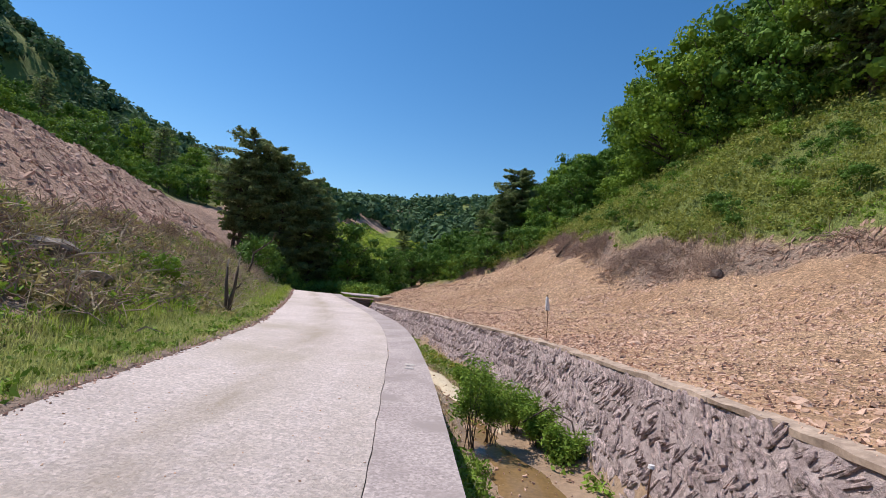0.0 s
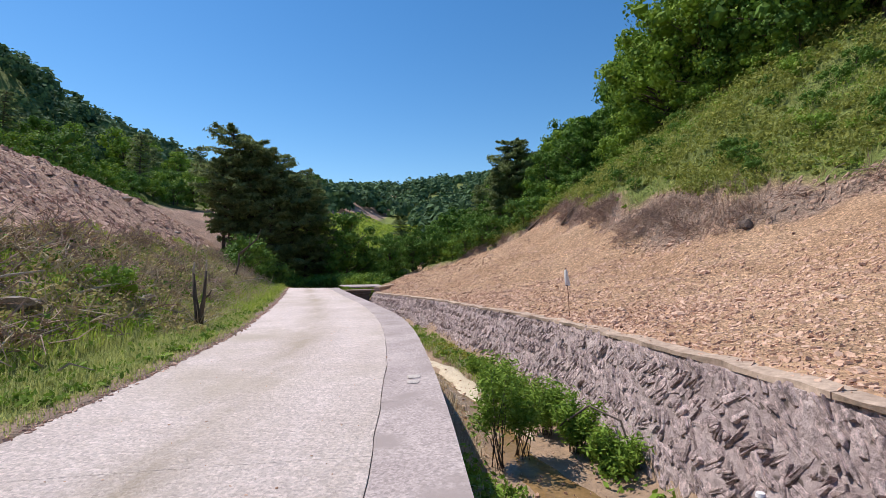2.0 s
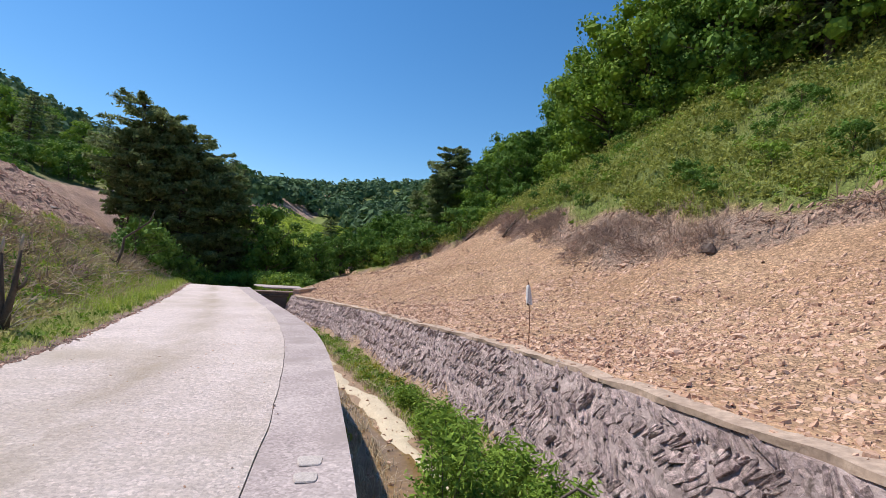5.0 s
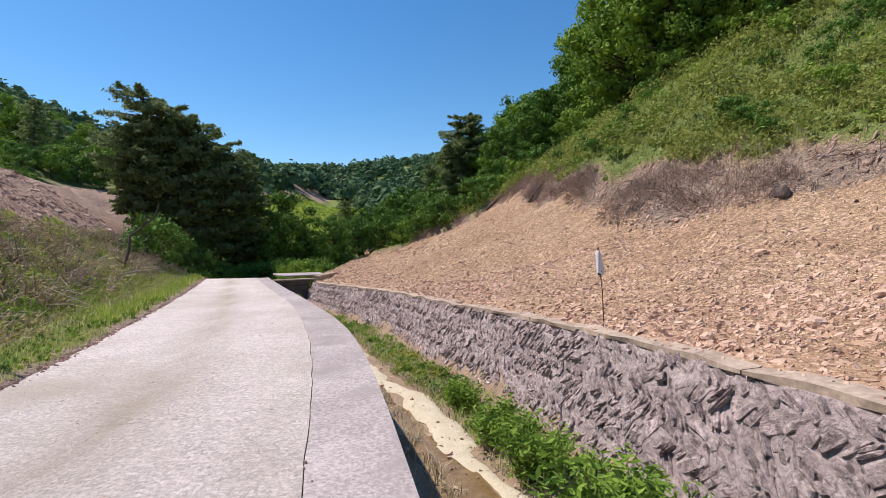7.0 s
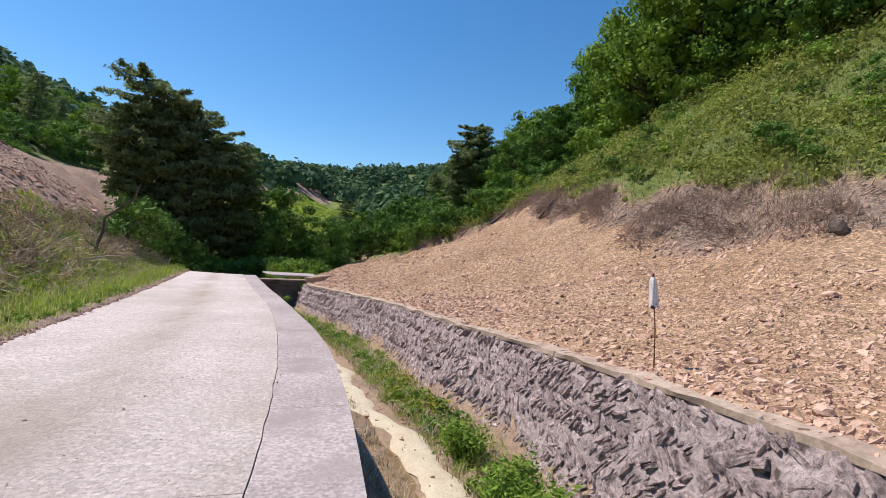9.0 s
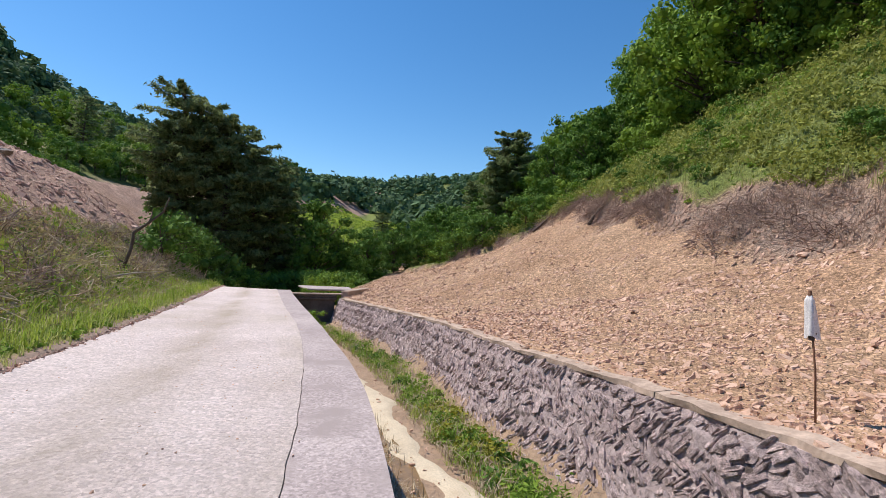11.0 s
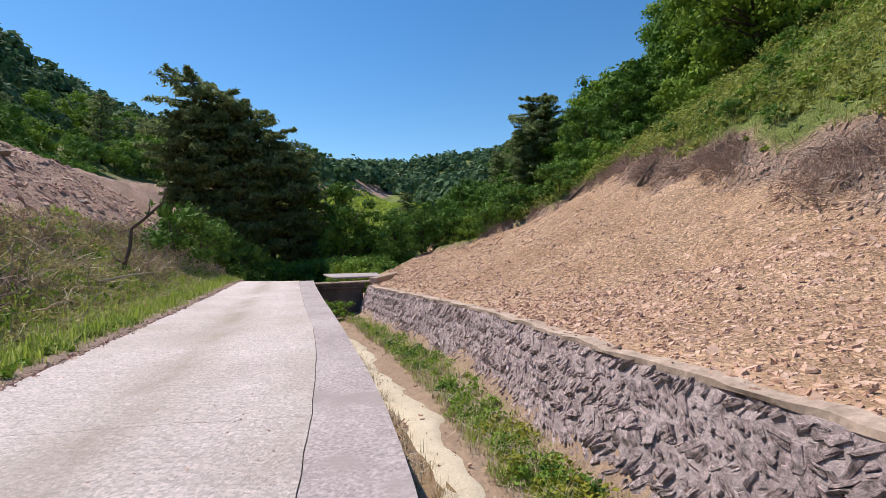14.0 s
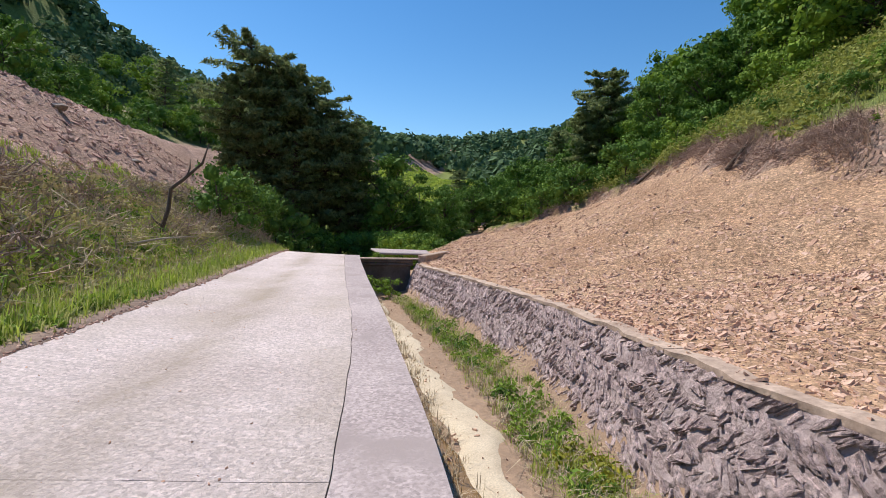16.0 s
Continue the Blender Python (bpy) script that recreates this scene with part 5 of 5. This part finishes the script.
# ---- dead wood, rocks, stake, culvert and litter ----
def snag():
    z = float(height(-13.6, 26.5))
    e = thing("dead_tree", (-13.6, 26.5, z), "dark crooked dead tree trunk leaning from the bank", "dead tree")
    V, F = tube([(-0.2, 0, -0.3), (0.0, 0, 0.3), (0.12, 0.1, 0.9), (0.10, 0.2, 1.45), (0.45, 0.3, 1.75), (1.0, 0.4, 2.25), (1.2, 0.4, 2.8)], [0.075, 0.065, 0.06, 0.055, 0.048, 0.036, 0.015])
    trunk = mesh_object("trunk", V, F, M["bark"], e, "", True)
    V, F = tube([(0.55, 0.3, 1.82), (0.62, 0.35, 2.1), (0.58, 0.4, 2.35)], [0.03, 0.02, 0.01])
    mesh_object("branch", V, F, M["bark"], trunk, "", True)
    V, F = tube([(0.02, 0, 0.35), (-0.35, 0.1, 0.5), (-0.6, 0.1, 0.85)], [0.035, 0.022, 0.01])
    mesh_object("branch", V, F, M["bark"], trunk, "", True)


snag()


def stump():
    x, y = -7.2, 13.1
    e = thing("dead_stump", (x, y, float(height(x, y))), "dark splintered dead stems standing in the grass", "dead stump")
    r = random.Random(4)
    for pts, radii in (([(0, 0, -0.2), (-0.03, 0, 0.35), (-0.13, 0.05, 0.8), (-0.17, 0.05, 1.35)], [0.085, 0.065, 0.05, 0.028]), ([(0.03, 0, -0.2), (0.07, 0, 0.4), (0.16, -0.03, 0.75), (0.20, -0.03, 1.42)], [0.075, 0.06, 0.045, 0.025])):
        V, F = tube(pts, radii, 7)
        stem = mesh_object("stem", V, F, M["bark"], e, "", True)
        end = Vector(pts[-1])
        V, F = tube([end - Vector((0, 0, 0.03)), end + Vector((0.01, 0, 0.10)), end + Vector((0.02, 0, 0.24))], [radii[-1] * 1.08, radii[-1], 0.008], 7)
        mesh_object("broken_tip", V, F, M["wood"], stem, "bleached broken tip", True)
    V, F = tube([(0.15, 0, 0.72), (0.27, 0, 0.80), (0.33, 0, 0.92)], [0.03, 0.024, 0.012], 6)
    mesh_object("branch", V, F, M["bark"], e, "", True)
    for k in range(12):
        w, h = r.uniform(0, 6.28), r.uniform(0.2, 0.7)
        V, F = tube([(0, 0, 0.02), (math.cos(w) * 0.25, math.sin(w) * 0.25, h * 0.6), (math.cos(w) * 0.6, math.sin(w) * 0.6, h)], [0.013, 0.009, 0.004], 5)
        mesh_object("twig", V, F, M["wood"], e, "thin bleached twig", True)


stump()
for x, y, ln, hd in ((-9.0, 9.4, 1.1, 0.35), (-9.6, 13.5, 1.6, 2.6), (-8.7, 11.0, 1.5, 1.3), (-12.5, 24.0, 1.7, 0.9), (-11.8, 21.5, 1.4, 2.4)):
    z = float(height(x, y))
    V, F = tube([(0, 0, 0.05), (ln * 0.5 * math.cos(hd), ln * 0.5 * math.sin(hd), 0.22), (ln * math.cos(hd), ln * math.sin(hd), 0.30)], [0.032, 0.026, 0.012], 7)
    lg = mesh_object("dead_branch", V, F, M["wood"], None, "", True)
    lg.location = (x, y, z)
    tagged(lg, "bleached fallen branch lying in the scrub", "branch", "fallen branches on the bank")
for i, (x, y, s) in enumerate(((-8.3, 9.5, 0.5), (-9.4, 9.4, 0.6), (-8.9, 13.3, 0.36), (-25.1, 32.9, 0.55), (-22.5, 34.5, 0.35))):
    boulder(x, y, s, "grey weathered rock slab on the bank", 0.30, 20 + i, None, "clod_rock", "rock")["group"] = "rocks on the bank"


def stake():
    x, y = 1.94, 15.25
    z = float(height(x, y))
    e = thing("marker_stake", (x, y, z), "thin rusty stake tied with a white cloth", "stake")
    V, F = tube([(0.02, 0, -0.3), (0.0, 0, 0.5), (-0.07, 0, 1.28)], [0.011, 0.010, 0.009], 8)
    mesh_object("rod", V, F, M["rust"], e, "", True)
    bm = bmesh.new()
    rings = []
    for i in range(9):
        t = i / 8
        ring = []
        for k in range(12):
            a = 2 * math.pi * k / 12
            q = (0.035 + 0.028 * t) * (1 + 0.35 * math.sin(3 * a + 2 * t)) * (0.5 if i == 0 else 1)
            ring.append(bm.verts.new((-0.068 + 0.03 * t + q * math.cos(a), q * 0.8 * math.sin(a), 1.27 - 0.42 * t + 0.02 * math.sin(2 * a) * t)))
        rings.append(ring)
    for a, b in zip(rings, rings[1:]):
        for k in range(12):
            bm.faces.new((a[k], a[(k + 1) % 12], b[(k + 1) % 12], b[k]))
    bm.faces.new(rings[0])
    cloth = part("cloth", bm, M["white"], e, "folded white cloth", True)
    bm = bmesh.new()
    bmesh.ops.create_cone(bm, cap_ends=True, segments=10, radius1=0.02, radius2=0.016, depth=0.05, matrix=pose(-0.07, 0, 1.29))
    part("tip", bm, M["rust"], e, "dark stake tip")
    V, F = tube([(-0.05, 0.0, 0.82), (-0.03, 0, 0.90)], [0.03, 0.034], 10)
    mesh_object("tie", V, F, M["dark_rock"], cloth, "dark tie")


stake()


def culvert():
    e = thing("culvert", (-9.0, 35.0, 0.0), "dark concrete culvert headwall under a pale bridge slab", "culvert")

    def block(name, pts, z0, z1, material, label=""):
        bm = bmesh.new()
        lo, up = [bm.verts.new((px + 9.0, py - 35.0, z0)) for px, py in pts], [bm.verts.new((px + 9.0, py - 35.0, z1)) for px, py in pts]
        n = len(pts)
        bm.faces.new(lo[::-1]), bm.faces.new(up)
        for k in range(n):
            bm.faces.new((lo[k], lo[(k + 1) % n], up[(k + 1) % n], up[k]))
        bmesh.ops.bevel(bm, geom=bm.edges[:], offset=0.03, segments=1, affect="EDGES")
        return part(name, bm, material, e, label)
    block("headwall", [(-11.3, 35.2), (-8.9, 36.7), (-9.1, 37.2), (-11.6, 35.7)], -2.1, -0.62, M["dark_rock"])
    for z in (-0.62, -0.48):
        block("beam", [(-11.4, 35.0), (-8.75, 36.6), (-9.0, 37.1), (-11.6, 35.6)], z, z + 0.125, M["dark_rock"], "dark stained timber beam")
    block("lintel", [(-11.2, 35.0), (-8.5, 36.75), (-8.7, 37.15), (-11.4, 35.45)], -0.35, -0.27, M["cap"], "pale concrete lintel")
    block("deck", [(-10.6, 37.0), (-8.3, 38.2), (-9.2, 41.0), (-12.2, 40.0)], -0.20, -0.10, M["gutter"], "pale concrete bridge slab")
    block("kerb", [(-8.6, 36.8), (-8.2, 36.9), (-8.0, 41.5), (-8.4, 41.5)], -0.75, -0.12, M["cap"], "rough concrete kerb running on from the wall")


culvert()
for x, y, size in ((-10.2, 34.4, 0.42), (-9.3, 34.8, 0.38), (-9.8, 33.4, 0.3), (-10.4, 36.1, 0.25)):
    plant(SHRUB[0], x, y, size, x, z=float(bed_z(y)) + (1.35 if y > 36 else 0.0), group="weeds at the culvert mouth")


def litter():
    # pale lumps dropped on the gutter strip, a white cup in the ditch, a pegged tag on the wall
    for x, y, s in ((-1.236, 8.72, 0.095), (-1.20, 8.42, 0.085)):
        bm = bmesh.new()
        rings = []
        for q, z in ((1.0, -0.004), (0.94, 0.006), (0.6, 0.009)):
            rings.append([bm.verts.new((q * math.copysign(abs(math.cos(a)) ** 0.45, math.cos(a)) * (1 + 0.06 * math.sin(3 * a)), q * math.copysign(abs(math.sin(a)) ** 0.45, math.sin(a)), z / s)) for a in (2 * math.pi * k / 24 for k in range(24))])
        for a, b in zip(rings, rings[1:]):
            for k in range(24):
                bm.faces.new((a[k], a[(k + 1) % 24], b[(k + 1) % 24], b[k]))
        bm.faces.new(rings[-1])
        bm.faces.new(rings[0][::-1])
        p = part("mortar_patch", bm, M["pale_mortar"])
        p.location, p.scale, p.rotation_euler = (x, y, 0.008), (s, s, s), (0, 0, 0.2)
        tagged(p, "flat dried mortar patch on the gutter strip", "mortar patch")
    bm = bmesh.new()
    bmesh.ops.create_cone(bm, cap_ends=True, segments=16, radius1=0.035, radius2=0.045, depth=0.12)
    bmesh.ops.bevel(bm, geom=bm.edges[:], offset=0.006, segments=1, affect="EDGES")
    c = part("cup", bm, M["white"])
    c.matrix_world = pose(-1.42, 12.9, float(ground_z(np.array(-1.42), np.array(12.9))) + 0.05, 80, 10, 30)
    tagged(c, "white plastic cup lying at the ditch edge", "cup")
    e = thing("peg", (2.42, 7.0, -1.1), "grey peg with a white cap against the wall", "peg")
    V, F = tube([(0, 0, -0.5), (0.0, 0, 0.1), (0.02, 0, 0.42)], [0.014, 0.013, 0.012], 8)
    mesh_object("rod", V, F, M["rust"], e, "", True)
    bm = bmesh.new()
    bmesh.ops.create_cone(bm, cap_ends=True, segments=14, radius1=0.05, radius2=0.04, depth=0.04, matrix=pose(0.02, 0, 0.43))
    part("cap", bm, M["white"], e, "white cap")
    V, F = tube([(1.0, 10.6, -1.25), (1.5, 10.5, -0.85), (1.95, 10.2, -1.0), (2.1, 9.9, -1.6)], [0.02, 0.02, 0.018, 0.016], 8)
    tagged(mesh_object("hose", V, F, M["dark_rock"], None, "", True), "black hose arching out of the ditch bush", "hose")


litter()


for x, y, ln, hd in ((5.2, 38.6, 1.6, 0.5), (4.0, 54.2, 2.6, 0.4)):
    h0, h1 = float(height(x, y)), float(height(x + ln * math.cos(hd), y + ln * math.sin(hd)))
    V, F = tube([(0, 0, 0.02), (ln * 0.5 * math.cos(hd), ln * 0.5 * math.sin(hd), (h1 - h0) * 0.5 + 0.10), (ln * math.cos(hd), ln * math.sin(hd), h1 - h0 + 0.05)], [0.10, 0.08, 0.04], 7)
    lg = mesh_object("dead_log", V, F, M["bark"], None, "", True)
    lg.location = (x, y, h0)
    tagged(lg, "dark fallen log lying on the scree", "log", "logs on the scree")


def ditch_stones():
    r = np.random.default_rng(70)
    n = 900
    y = r.uniform(2, 34, n)
    u = r.uniform(0.0, 1.0, n)
    x = road_r(y) + (wall_x(y) - 0.5 - road_r(y)) * u
    V, F = chip_cloud(r, x, y, ground_z(x, y) + 0.05, 0.02 + 0.09 * r.uniform(0, 1, n) ** 3, np.zeros(n), np.zeros(n))
    stuff("pebbles", V, F, "chip", "brown pebbles and slate bits on the ditch bed", "pebbles")


ditch_stones()


def road_grit():
    r = np.random.default_rng(77)
    n = 450
    y = r.uniform(1.5, 34, n)
    u = r.uniform(0, 1, n) ** 0.8
    x = road_l(y) * (1 - u) + (gut_l(y) + 0.1) * u
    V, F = chip_cloud(r, x, y, np.full(n, 0.004), r.uniform(0.008, 0.03, n), np.zeros(n), np.zeros(n))
    stuff("grit", V, F, "chip", "scattered small stones and grit on the road", "grit")
    n = 1300
    y = r.uniform(1.5, 34, n)
    x = road_l(y) + r.normal(-0.02, 0.05, n)
    V, F = chip_cloud(r, x, y, np.full(n, 0.01), r.uniform(0.02, 0.07, n), np.zeros(n), np.zeros(n))
    stuff("grit", V, F, "chip_l", "earth crumbs and grit along the road edge", "grit")


road_grit()
lay_stones()
